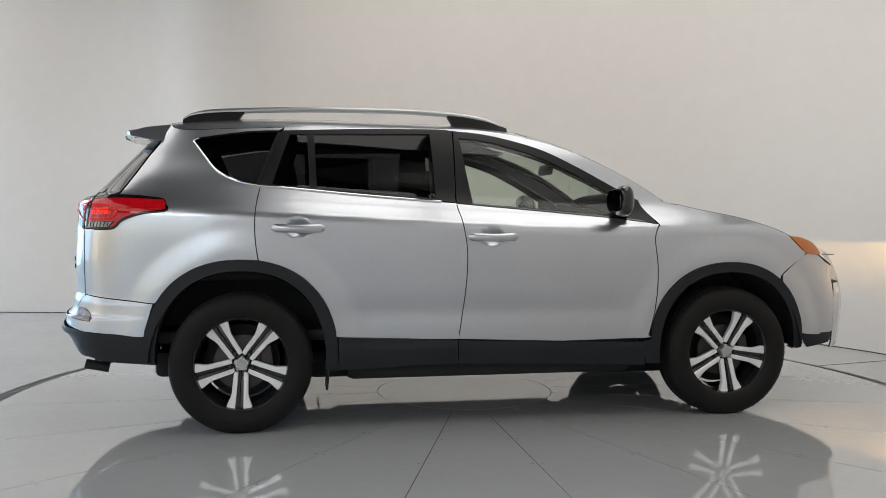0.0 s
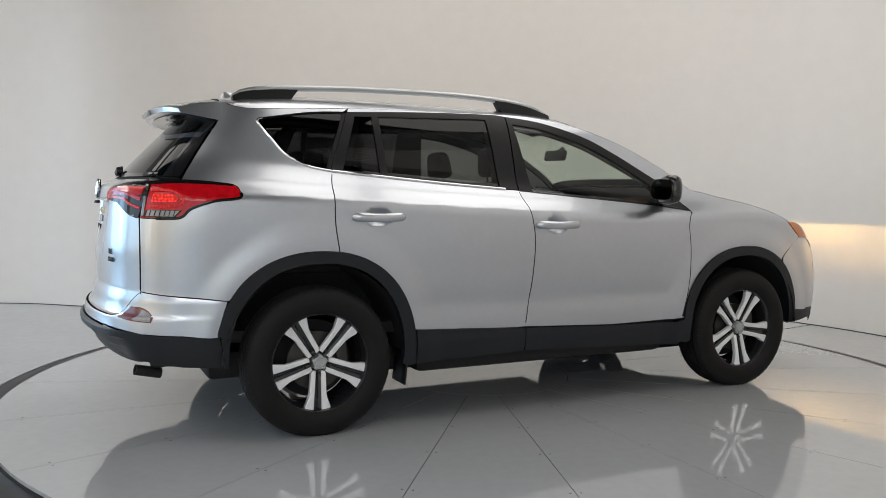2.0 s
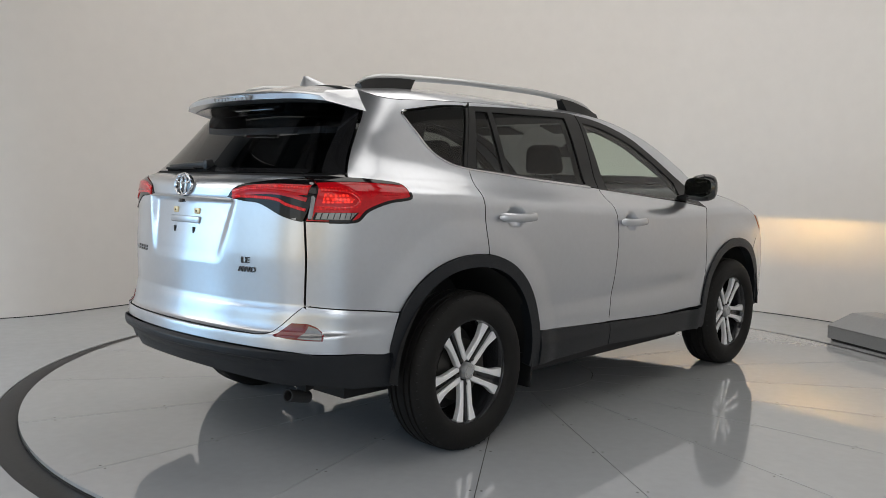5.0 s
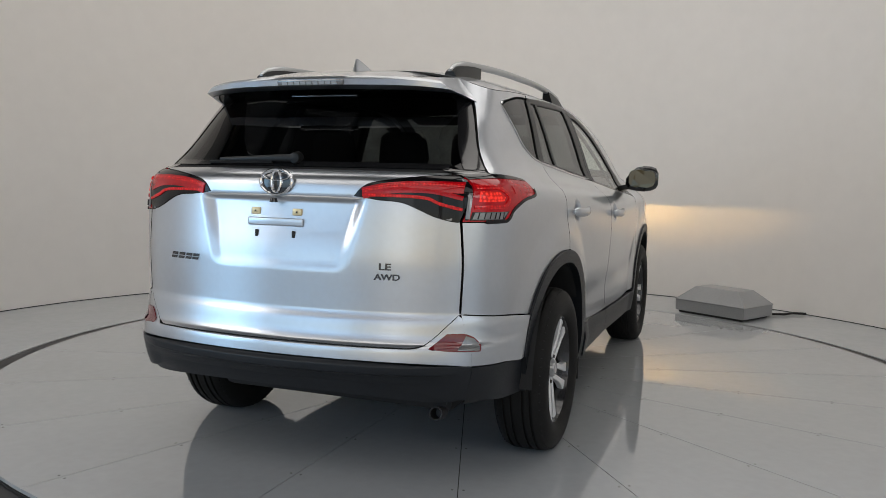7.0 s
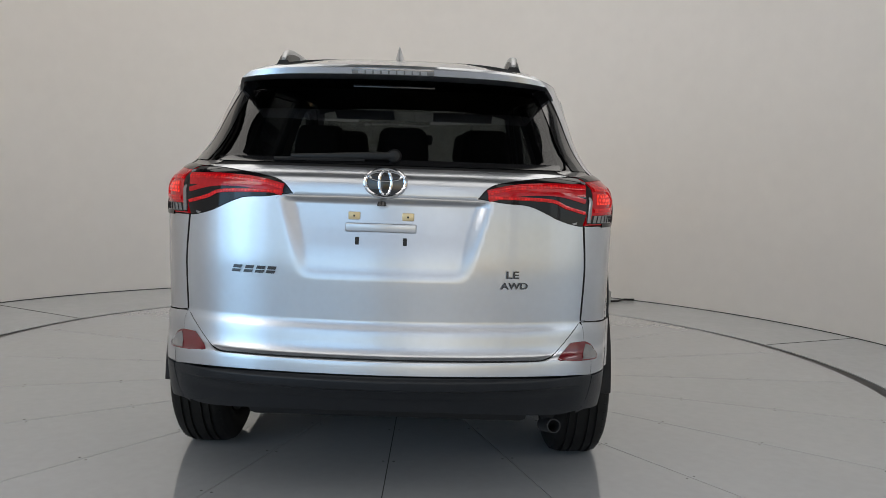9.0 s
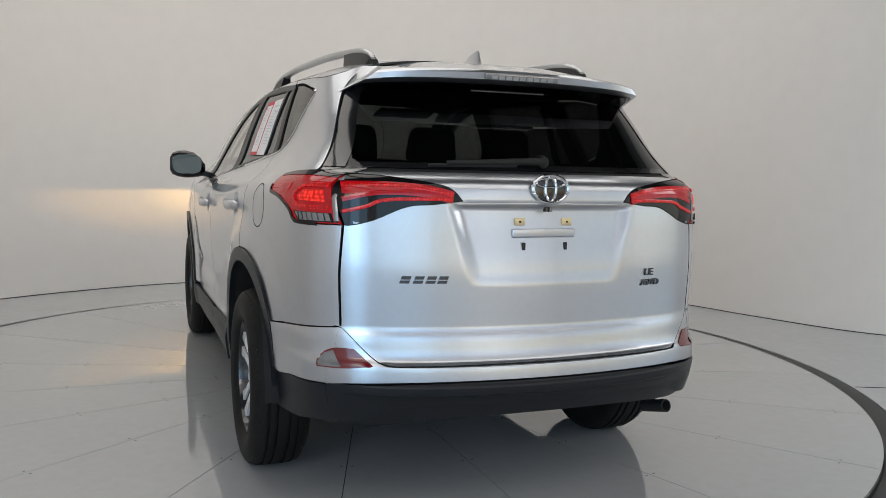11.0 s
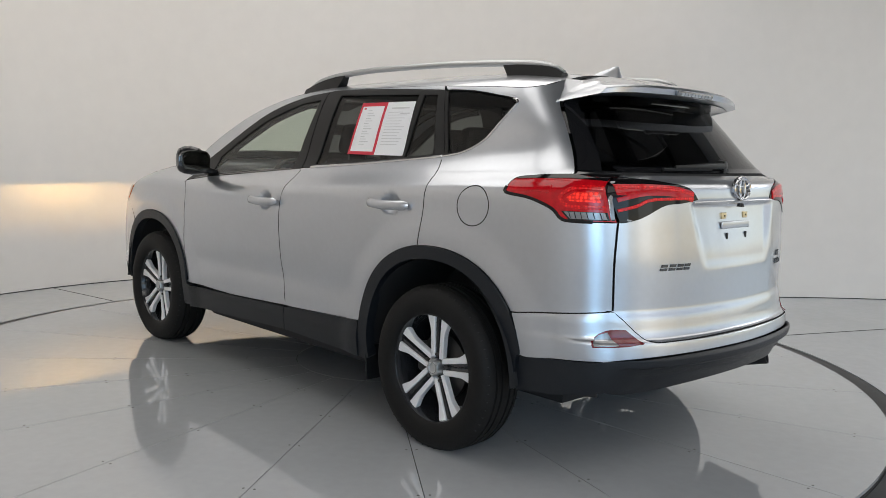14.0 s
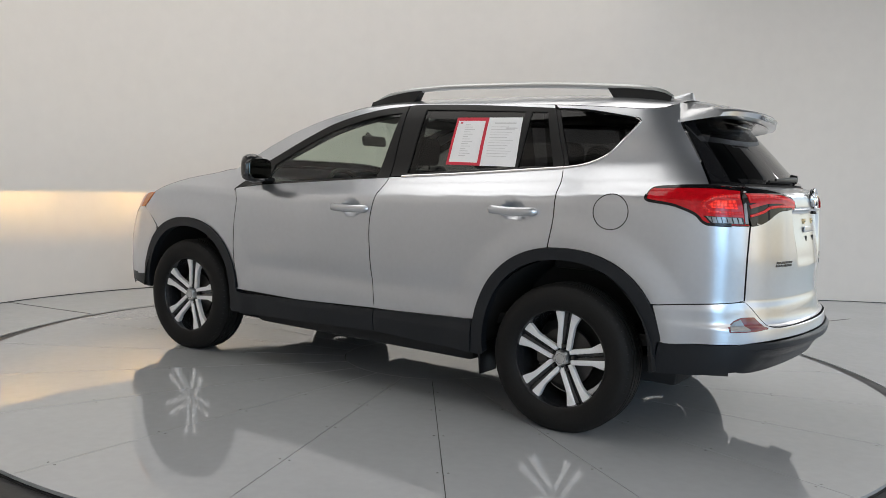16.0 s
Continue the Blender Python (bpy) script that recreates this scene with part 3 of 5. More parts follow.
def bulge(x, z):
    """Swelling of the flank over the wheels, hollows behind the door handles and the crease low on the doors."""
    v = 0.0
    for hub, rx, rz in ((-1.33, 0.487, 0.519), (1.33, 0.475, 0.492)):
        q = math.hypot((x - hub) / rx, (z - 0.36) / rz)
        v += 0.015 * (1 - step(1.06, 1.34, q))
    for hx, hz in HANDLES:
        q = ((x - hx) / 0.070) ** 2 + ((z - hz) / 0.054) ** 2
        if q < 1:
            v -= 0.022 * (1 - q) ** 1.2
    v -= 0.006 * math.exp(-((z - 0.60) / 0.06) ** 2) * step(-0.95, -0.65, x) * (1 - step(0.6, 0.9, x))
    return v


def edge_line(x0, x1, n=24, drop=0.0):
    return [(x, crown(x, crown_edge(x)) - drop) for x in np.linspace(x0, x1, n)]


# lines shared by neighbouring panels, in (x, z)
REAR_DOOR_BACK = spline([(-1.122, 1.556), (-1.17, 1.42), (-1.234, 1.258), (-1.257, 1.137), (-1.259, 0.994), (-1.243, 0.876)])
DOOR_SEAM = spline([(-0.209, 1.174), (-0.190, 1.06), (-0.169, 0.906), (-0.179, 0.697), (-0.213, 0.455)])
FRONT_DOOR_FRONT = spline([(0.914, 1.064), (0.882, 0.985), (0.900, 0.808), (0.884, 0.60), (0.845, 0.44)])
BELT = spline([(-1.234, 1.258), (-0.686, 1.209), (-0.209, 1.174), (0.30, 1.132), (0.70, 1.096), (0.914, 1.064)])
QUARTER_SILL = spline([(-1.234, 1.258), (-1.354, 1.281), (-1.455, 1.333), (-1.52, 1.41), (-1.578, 1.487)])
QUARTER_HEAD = spline([(-1.578, 1.487), (-1.56, 1.504), (-1.473, 1.520), (-1.301, 1.546), (-1.122, 1.556)])
FRAME_HEAD = spline([(-1.122, 1.556), (-0.70, 1.575), (-0.31, 1.583), (-0.195, 1.576), (0.02, 1.552), (0.28, 1.483), (0.47, 1.396), (0.68, 1.281), (0.825, 1.203)])
LAMP_UNDER = spline([(-1.692, 1.152), (-1.70, 1.127), (-1.81, 1.112), (-1.905, 1.079), (-1.945, 1.043), (-1.985, 1.034), (-2.113, 1.034)])
LAMP_OVER = spline([(-1.692, 1.152), (-1.716, 1.186), (-1.83, 1.199), (-1.968, 1.205), (-2.060, 1.198)])
LAMP_BACK = [(-2.060 - 0.053 * k / 8, 1.198 - 0.164 * k / 8) for k in range(9)]
SPLIT = -2.113
BUMPER_SEAM = [(-2.113, 0.700), (-2.03, 0.690), (-1.95, 0.682), (-1.85, 0.672), (-1.757, 0.661)]
PILLAR_EDGE = [(-1.748, 1.492), (-1.812, 1.398), (-1.895, 1.272), (-1.938, 1.2045)]


def on_arch(points, x0, x1):
    return [p for p in points if x0 <= p[0] <= x1]


def build_wheel(car, hub, sign, turn):
    """Alloy wheel with five double spokes, built about its own axle and set upright."""
    m = Matrix.Translation((hub, sign * 0.785, HUB_Z)) @ Matrix.Rotation(0 if sign > 0 else math.pi, 4, "Z") @ Matrix.Rotation(turn, 4, "Y")
    barrel = lathe([(0.215, -0.10), (0.228, -0.10), (0.230, 0.070), (0.239, 0.084), (0.2395, 0.090), (0.232, 0.089), (0.226, 0.074), (0.216, 0.02), (0.206, -0.09)], 72, closed=True)
    wheel = part("wheel", barrel, WHEEL_DARK, car, "five double-spoke alloy wheel, machined silver and black")
    wheel.matrix_world = m
    tread = lathe([(0.229, 0.072), (0.236, 0.094), (0.250, 0.106), (0.285, 0.1155), (0.318, 0.112), (0.338, 0.101), (0.351, 0.086), (0.357, 0.070),
                   (0.3595, 0.062), (0.351, 0.060), (0.351, 0.052), (0.360, 0.050), (0.3608, 0.030), (0.352, 0.028), (0.352, 0.020), (0.361, 0.018),
                   (0.361, -0.018), (0.352, -0.020), (0.352, -0.028), (0.3608, -0.030), (0.360, -0.050), (0.351, -0.052), (0.351, -0.060), (0.3595, -0.062),
                   (0.357, -0.070), (0.351, -0.086), (0.338, -0.101), (0.318, -0.112), (0.285, -0.1155), (0.250, -0.106), (0.229, -0.08)], 96, closed=True)
    # the foot of the tyre is flattened where it stands
    down = m.to_3x3().inverted() @ Vector((0, 0, -1))
    for v in tread.verts:
        h = v.co.dot(down)
        if h > 0.349:
            v.co -= down * (h - 0.349)
    part("tyre", tread, RUBBER, wheel, "worn black rubber tyre")
    groove = bmesh.new()
    for i in range(60):
        for s in (-1, 1):
            mm = Matrix.Rotation(2 * math.pi * (i + 0.25 * s) / 60, 4, "Y") @ pose(0.3425, s * 0.079, 0, 0, 0, s * -14)
            g = box_mesh(0.010, 0.030, 0.0035, mm)
            tmp = bpy.data.meshes.new("tmp")
            g.to_mesh(tmp)
            g.free()
            groove.from_mesh(tmp)
            bpy.data.meshes.remove(tmp)
    tagged(part("tread_groove", groove, DARK, wheel, smooth=False), kind="stuff")
    for k in range(5):
        a = 2 * math.pi * k / 5
        rot = Matrix.Rotation(a, 4, "Y")
        for s in (-1, 1):
            # machined arm: leaves the hub narrow and flares towards the rim
            rows = []
            for t in np.linspace(0, 1, 16):
                r = 0.044 + 0.190 * t
                lo = 0.0125 + 0.0080 * t
                hi = min(lo + 0.0235 + 0.002 * t + 0.021 * step(0.55, 1.0, t), r * 0.7265 - 0.0004)
                mid, w = s * (lo + hi) / 2, (hi - lo) / 2
                yy = 0.058 + 0.026 * t - 0.006 * t * t
                rows.append([(mid - w, yy - 0.026, -r), (mid - w, yy - 0.003, -r), (mid - w + 0.003, yy, -r), (mid + w - 0.003, yy, -r), (mid + w, yy - 0.003, -r), (mid + w, yy - 0.026, -r)])
            bm = loft(rows)
            bmesh.ops.transform(bm, matrix=rot, verts=bm.verts)
            part("spoke", bm, MACHINED, wheel, "bright machined spoke")
        rows = []
        for t in np.linspace(0, 1, 8):
            r = 0.036 + 0.196 * t
            w = 0.0135 + 0.0085 * t
            yy = 0.050 + 0.026 * t - 0.006 * t * t
            rows.append([(-w, yy - 0.03, -r), (-w, yy - 0.002, -r), (-w * 0.3, yy - 0.008, -r), (-0.003, yy - 0.008, -r), (0, yy, -r), (0.003, yy - 0.008, -r), (w * 0.3, yy - 0.008, -r), (w, yy - 0.002, -r), (w, yy - 0.03, -r)])
        bm = loft(rows)
        bmesh.ops.transform(bm, matrix=rot, verts=bm.verts)
        part("spoke_channel", bm, WHEEL_DARK, wheel, "gloss black spoke centre")
        bm = lathe([(0.001, 0.064), (0.0065, 0.064), (0.0085, 0.060), (0.0085, 0.03)], 8)
        bmesh.ops.transform(bm, matrix=rot @ Matrix.Translation((0, 0, -0.060)), verts=bm.verts)
        part("lug_nut", bm, STEEL, wheel)
    star = []
    for i in range(40):
        t = 2 * math.pi * i / 40
        r = 0.0345 + 0.0036 * math.cos(5 * (t + math.pi / 2) + math.pi)
        star.append((r * math.cos(t), r * math.sin(t)))
    bm = loft([[(x * k, y, z * k) for x, z in star] for k, y in ((1.08, 0.03), (1.05, 0.070), (0.95, 0.077), (0.74, 0.0775), (0.72, 0.076), (0.1, 0.076))])
    part("hub_cap", bm, SATIN, wheel, "silver wheel centre cap")
    part("cap_mark", lathe([(0.0255, 0.0755), (0.0255, 0.0785), (0.0220, 0.0785), (0.0220, 0.0755)], 24, closed=True), CHROME, wheel)
    part("brake_disc", lathe([(0.07, -0.005), (0.07, 0.014), (0.075, 0.012), (0.142, 0.012), (0.142, -0.012), (0.07, -0.012)], 40), STEEL, wheel, "dark steel brake disc")
    inv = Matrix.Rotation(-turn, 4, "Y")
    bm = box_mesh(0.06, 0.06, 0.13, inv @ pose(0.125 * (1 if sign > 0 else -1), 0.0, 0.02, 0, 8, 0), 0.012)
    part("brake_caliper", bm, STEEL, wheel)
    part("wheel_back", lathe([(0.001, -0.06), (0.19, -0.06), (0.19, -0.065), (0.001, -0.065)], 32), DARK, wheel)
    return wheel


def build_flank(car, sign):
    side = chart_side(sign, bulge)
    flat = chart_side(sign)

    g = 0.0026
    ro, fo = ARCH_OUT[-1.33], ARCH_OUT[1.33]
    # quarter panel
    top = edge_line(-1.118, -1.715)
    arch_part = [p for p in ro if p[1] > 0.668 and p[0] < -1.24]
    quarter = (REAR_DOOR_BACK[::-1][:-12] + QUARTER_SILL[1:] + QUARTER_HEAD[1:-1] + top
               + PILLAR_EDGE + [p for p in LAMP_OVER[::-1] if p[0] > -1.93] + LAMP_UNDER
               + [(SPLIT, z) for z in (1.030, 1.02, 0.99, 0.95, 0.90, 0.85, 0.80, 0.75, 0.72, 0.706, 0.702)] + BUMPER_SEAM + arch_part)
    skin("quarter_panel", inset(outline(quarter), g), side, PAINT, car, "silver metallic rear quarter panel", 0.02, 0.02)
    # doors
    ra = [p for p in ro if p[0] > -1.243]
    i0 = max(range(len(BELT)), key=lambda i: -abs(BELT[i][0] + 0.209))
    rear_door = REAR_DOOR_BACK[12:][::-1] + BELT[1:i0 + 1] + DOOR_SEAM[1:] + [(-0.50, 0.463), (-0.85, 0.480)] + [p for p in ra if p[1] > 0.49][::-1]
    rdoor = skin("rear_door", inset(outline(rear_door), g), side, PAINT, car, "silver metallic rear side door", 0.016, 0.016)
    front_door = DOOR_SEAM[::-1] + BELT[i0 + 1:] + FRONT_DOOR_FRONT[1:] + [(0.35, 0.432)]
    fdoor = skin("front_door", inset(outline(front_door), g), side, PAINT, car, "silver metallic front side door", 0.016, 0.016)
    # wing, front bumper, side lamp
    fa = [p for p in fo if p[0] < 1.655 and p[1] > 0.45]
    ft = edge_line(0.985, 1.70, 16)
    wing = FRONT_DOOR_FRONT[::-1] + [(0.835, 1.200)] + ft + [(1.712, 1.003), (1.795, 0.925), (1.83, 0.90)] + [(1.66, 0.782), (1.66, ARCH_SEAM)] + fa[::-1]
    skin("front_wing", inset(outline(wing), g), side, PAINT, car, "silver metallic front wing", 0.02, 0.02)
    bump = [(1.661, 0.781), (1.831, 0.899), (1.93, 0.885), (2.02, 0.80), (2.06, 0.62), (2.06, 0.44), (1.80, 0.44)] + [p for p in fo if p[0] > 1.665 and p[1] > 0.45][::-1] + [(1.661, ARCH_SEAM)]
    skin("front_bumper", inset(outline(bump), g), side, PAINT, car, "silver painted front bumper", 0.03, 0.03)
    skin("front_bumper_lip", inset([(1.80, 0.438), (2.05, 0.438), (2.03, 0.372), (1.86, 0.352)], g), chart_side(sign, 0.001), CLAD, car, "black plastic front bumper lip", 0.04, 0.04)
    skin("side_marker", inset(outline([(1.715, 1.000), (1.80, 0.992), (1.90, 0.955), (1.945, 0.892), (1.84, 0.895), (1.80, 0.922), (1.715, 1.000)]), g), chart_side(sign, 0.004), AMBER, car,
         "amber side marker in the headlamp corner", 0.03, 0.03)
    # roof side above the windows
    strip = FRAME_HEAD + [(0.835, 1.199)] + edge_line(0.985, -1.114, 60)
    skin("roof_side", inset(outline(strip), 0.0012), flat, PAINT, car, "silver roof pillar and cant rail", 0.025, 0.02, rim=0.006)
    # windows and their black frames
    def win(name, poly, mat, parent, label, off=-0.006):
        return skin(name, poly, chart_side(sign, off), mat, parent, label, 0.05, 0.05, rim=0.004)

    win("quarter_window", outline([(-1.566, 1.489), (-1.473, 1.511), (-1.301, 1.537), (-1.150, 1.546)], [(-1.150, 1.546), (-1.262, 1.268)], [(-1.262, 1.268), (-1.354, 1.290), (-1.452, 1.342), (-1.512, 1.413), (-1.566, 1.489)]),
        GLASS_REAR, car, "dark tinted quarter window")
    win("window_pane", [(-1.078, 1.553), (-0.994, 1.556), (-0.982, 1.246), (-1.176, 1.263)], GLASS_REAR, rdoor, "dark tinted fixed pane")
    win("window_pane", [(-0.962, 1.557), (-0.33, 1.571), (-0.312, 1.194), (-0.948, 1.243)], GLASS_REAR, rdoor, "dark tinted window")
    win("window_pane", outline([(-0.178, 1.556), (0.018, 1.533), (0.271, 1.461), (0.459, 1.374), (0.655, 1.262), (0.705, 1.225)], [(0.705, 1.225), (0.715, 1.10)], [(0.715, 1.10), (0.30, 1.139), (-0.122, 1.170)], [(-0.122, 1.170), (-0.178, 1.556)]),
        GLASS_FRONT, fdoor, "clear front window")

    def frame_piece(poly, parent, name="window_frame", mat=TRIM_BLACK, off=0.0):
        return skin(name, poly, chart_side(sign, off), mat, parent, "", 0.05, 0.04, rim=0.02)

    frame_piece([(-1.126, 1.552), (-1.080, 1.554), (-1.180, 1.262), (-1.240, 1.262)], rdoor)
    frame_piece([(-1.150, 1.546), (-1.130, 1.549), (-1.242, 1.264), (-1.262, 1.268)], car, "quarter_window_seal")
    frame_piece([(-0.996, 1.556), (-0.960, 1.557), (-0.946, 1.242), (-0.984, 1.246)], rdoor)
    frame_piece(outline([(-1.122, 1.556), (-0.70, 1.575), (-0.31, 1.583), (-0.206, 1.577)], [(-0.206, 1.577), (-0.206, 1.552)], [(-0.206, 1.552), (-0.33, 1.555), (-0.70, 1.546), (-1.122, 1.535)]), rdoor)
    frame_piece([(-0.332, 1.575), (-0.205, 1.577), (-0.213, 1.178), (-0.315, 1.188)], rdoor, off=0.001)
    frame_piece([(-0.197, 1.576), (-0.174, 1.572), (-0.118, 1.168), (-0.205, 1.177)], fdoor, off=0.001)
    frame_piece(outline([(-0.197, 1.576), (0.02, 1.552), (0.28, 1.483), (0.47, 1.396), (0.68, 1.281), (0.825, 1.203)], [(0.825, 1.203), (0.905, 1.069)], [(0.905, 1.069), (0.712, 1.098)], [(0.712, 1.098), (0.702, 1.212)],
                        [(0.702, 1.212), (0.650, 1.245), (0.455, 1.354), (0.268, 1.440), (0.016, 1.513), (-0.18, 1.537)], [(-0.18, 1.537), (-0.197, 1.576)]), fdoor)
    frame_piece([(-1.236, 1.270), (-0.312, 1.197), (-0.30, 1.181), (-1.236, 1.254)], rdoor, "window_seal", off=0.001)
    frame_piece([(-0.205, 1.180), (0.30, 1.143), (0.72, 1.103), (0.72, 1.092), (0.30, 1.132), (-0.205, 1.170)], fdoor, "window_seal", off=0.001)
    # bright strip round the foot of the windows
    ribbon("belt_strip", [p for p in BELT if p[0] < -0.215], flat, 0.011, 0.006, CHROME, rdoor, "thin chrome window strip")
    ribbon("belt_strip", [p for p in BELT if -0.20 < p[0] < 0.86], flat, 0.008, 0.004, GLOSS_BLACK, fdoor)
    ribbon("quarter_strip", QUARTER_SILL[:-2] + [(-1.578, 1.487)] + QUARTER_HEAD[1:8], flat, 0.009, 0.005, CHROME, car, "thin chrome window strip")
    # door handles
    for (hx, hz), door in zip(HANDLES, (rdoor, fdoor)):
        path, n = [], 16
        for i in range(n + 1):
            t = i / n
            x = hx - 0.132 + 0.264 * t
            path.append((x, sign * (half_width(x, hz) + 0.012 + 0.026 * math.sin(math.pi * t) ** 0.5), hz - 0.004 + 0.002 * math.cos(2 * math.pi * t)))
        part("door_handle", tube(path, lambda t: 0.010 + 0.0105 * min(1, 5 * math.sin(math.pi * t)), 12, (0.60, 1.0)), PAINT, door, "silver pull handle over a round hollow")
    # cladding
    for hub in HUBS:
        po, pi = ARCH_OUT[hub], ARCH_IN[hub]
        if hub < 0:
            o = [(-1.787, 0.495)] + [p for p in po if p[1] > 0.50 and p[0] < -1.33] + [p for p in po if p[0] >= -1.33] + [(-0.838, 0.31), (-0.905, 0.31)]
            i = [p for p in pi if p[0] > -1.33][::-1] + [p for p in pi if p[0] <= -1.33][::-1]
            poly = o + i + [(-1.752, 0.352), (-1.772, 0.352)]
        else:
            o = [(0.815, 0.425)] + [p for p in po if p[1] > 0.43]
            o = [p for p in o if not (p[0] > 1.33 and p[1] < 0.44)] + [(1.80, 0.37), (1.742, 0.36)]
            poly = o + pi[::-1] + [(0.915, 0.30), (0.84, 0.30)]
        skin("wheel_arch_trim", inset(outline(poly), 0.0005), chart_side(sign, lambda x, z: bulge(x, z) + 0.011), CLAD, car, "textured black plastic wheel arch trim", 0.03, 0.03, rim=0.05)
    low = chart_side(sign, lambda x, z: bulge(x, z) + 0.010 + 0.010 * step(0.46, 0.40, z))
    skin("door_cladding", inset([(-0.845, 0.482), (-0.50, 0.465), (-0.214, 0.452), (-0.217, 0.327), (-0.842, 0.306)], g), low, CLAD, rdoor, "black plastic lower door cladding", 0.04, 0.02, rim=0.03)
    skin("door_cladding", inset([(-0.214, 0.452), (0.35, 0.434), (0.818, 0.424), (0.835, 0.290), (-0.217, 0.327)], g), low, CLAD, fdoor, "black plastic lower door cladding", 0.04, 0.02, rim=0.03)
    # tail lamp, outer half
    lamp_poly = LAMP_OVER[:-1] + LAMP_BACK + LAMP_UNDER[::-1][1:]
    lamp = skin("tail_lamp", inset(outline(lamp_poly), g), chart_side(sign, 0.002), RED_LENS, car, "red tail lamp wrapping round the rear corner, lit", 0.02, 0.02)
    face = chart_side(sign, 0.0045)
    skin("lamp_lens", [(-1.985, 1.143), (-2.058, 1.145), (-2.068, 1.106), (-1.972, 1.108), (-1.960, 1.122)], face, RED_LIT, lamp, "glowing red lamp centre", 0.02, 0.02, rim=0.002)
    skin("lamp_lens", [(-1.945, 1.071), (-2.088, 1.070), (-2.097, 1.040), (-1.975, 1.039)], face, SMOKE, lamp, "smoked reversing lens", 0.02, 0.02, rim=0.002)
    skin("lamp_lens", [(-2.072, 1.180), (-2.088, 1.178), (-2.108, 1.040), (-2.100, 1.040)], face, SMOKE, lamp, "", 0.02, 0.02, rim=0.002)
    ribbon("lamp_trim", LAMP_UNDER[:-3], face, 0.012, 0.002, SMOKE, lamp)
    skin("lamp_lens", outline([(-1.72, 1.190), (-1.83, 1.203), (-1.968, 1.209), (-2.058, 1.201)], [(-2.058, 1.201), (-2.063, 1.186)], [(-2.063, 1.186), (-1.968, 1.192), (-1.83, 1.189), (-1.72, 1.182)]), face, SMOKE, lamp, "smoked lamp edge", 0.03, 0.02, rim=0.002)
    bar = spline([(-2.066, 1.160), (-2.0, 1.160), (-1.968, 1.152), (-1.938, 1.124), (-1.960, 1.094), (-2.0, 1.088), (-2.082, 1.087)])
    ribbon("light_bar", bar, face, 0.014, 0.004, RED_MID, lamp, "glowing red light guide")
    skin("lamp_lens", [(-1.955, 1.069), (-2.082, 1.069), (-2.090, 1.044), (-1.980, 1.043)], chart_side(sign, 0.0052), CLEAR, lamp, "clear reversing lamp", 0.02, 0.02, rim=0.001)
    for rib in range(6):
        ribbon("lamp_rib", [(-1.975 - 0.019 * rib, 1.068), (-1.982 - 0.019 * rib, 1.045)], chart_side(sign, 0.0062), 0.0025, 0.002, SMOKE, lamp)
    ribbon("lamp_rib", [(-2.076, 1.184), (-2.090, 1.12), (-2.102, 1.045)], face, 0.010, 0.004, CLEAR, lamp)
    ribbon("lamp_glow", spline([(-1.72, 1.152), (-1.80, 1.155), (-1.89, 1.150)]), face, 0.030, 0.001, RED_LENS, lamp)
    # rear bumper, side part
    bumper = BUMPER_SEAM[::-1] + [(SPLIT, z) for z in (0.697, 0.69, 0.66, 0.60, 0.55, 0.525, 0.516)] + [(SPLIT, 0.513), (-1.95, 0.505), (-1.800, 0.497), (-1.785, 0.57)]
    skin("rear_bumper_corner", inset(outline(bumper), g), chart_side(sign, lambda x, z: bulge(x, z) * step(-2.05, -1.9, x) + 0.008 * step(0.690, 0.660, z) * step(-2.113, -2.0, x)), PAINT, car, "silver rear bumper corner", 0.02, 0.02)
    skin("rear_bumper_guard", inset([(-1.79, 0.495), (-1.95, 0.503), (SPLIT, 0.511), (SPLIT, 0.388), (-1.95, 0.362), (-1.768, 0.350)], 0.0005), chart_side(sign, 0.008), CLAD, car, "black plastic bumper guard", 0.03, 0.03, rim=0.05)
    # dark shell added behind the gaps, so that they read as shade
    hole_r, hole_f = [p for p in ro if p[1] > 0.37], [p for p in fo if p[1] > 0.37]
    shell = [(-1.90, 0.36)] + hole_r + [(-0.84, 0.33), (0.86, 0.33)] + hole_f + [(1.95, 0.36), (1.95, 0.85), (1.6, 0.98), (0.95, 1.10), (0.90, 1.06), (0.30, 1.125), (-0.21, 1.165), (-1.23, 1.245), (-1.36, 1.27), (-1.47, 1.32), (-1.60, 1.48), (-1.70, 1.48), (-1.86, 1.2), (-2.07, 1.17), (-2.07, 0.36)]
    skin("inner_panel", shell, chart_side(sign, -0.030), INNER, car, "", 0.06, 0.06, rim=0)
    # wheel wells
    for hub in HUBS:
        rows = []
        for i in range(25):
            t = math.pi * (0.015 + 0.97 * i / 24)
            c, s = math.cos(t) * 0.455, math.sin(t) * 0.485
            rows.append([(hub + c, sign * y, 0.34 + s) for y in (0.45, 0.60, 0.75, 0.872)])
        part("wheel_well", loft(rows, closed=False), DARK, car, "black wheel well liner")
        part("wheel_well", box_mesh(0.90, 0.012, 0.56, pose(hub, sign * 0.45, 0.53)), DARK, car)
    # mirror
    mirror = []
    for k, (dy, sx, sz, dx, dz) in enumerate(((0.0, 0.030, 0.035, 0.01, -0.03), (0.03, 0.050, 0.060, 0.01, -0.012), (0.07, 0.054, 0.078, 0.0, 0.0), (0.12, 0.056, 0.084, -0.004, 0.004),
                                               (0.165, 0.050, 0.079, -0.01, 0.006), (0.195, 0.038, 0.066, -0.016, 0.006), (0.210, 0.020, 0.040, -0.020, 0.004))):
        ring = []
        for i in range(20):
            t = 2 * math.pi * i / 20
            c, s = math.cos(t), math.sin(t)
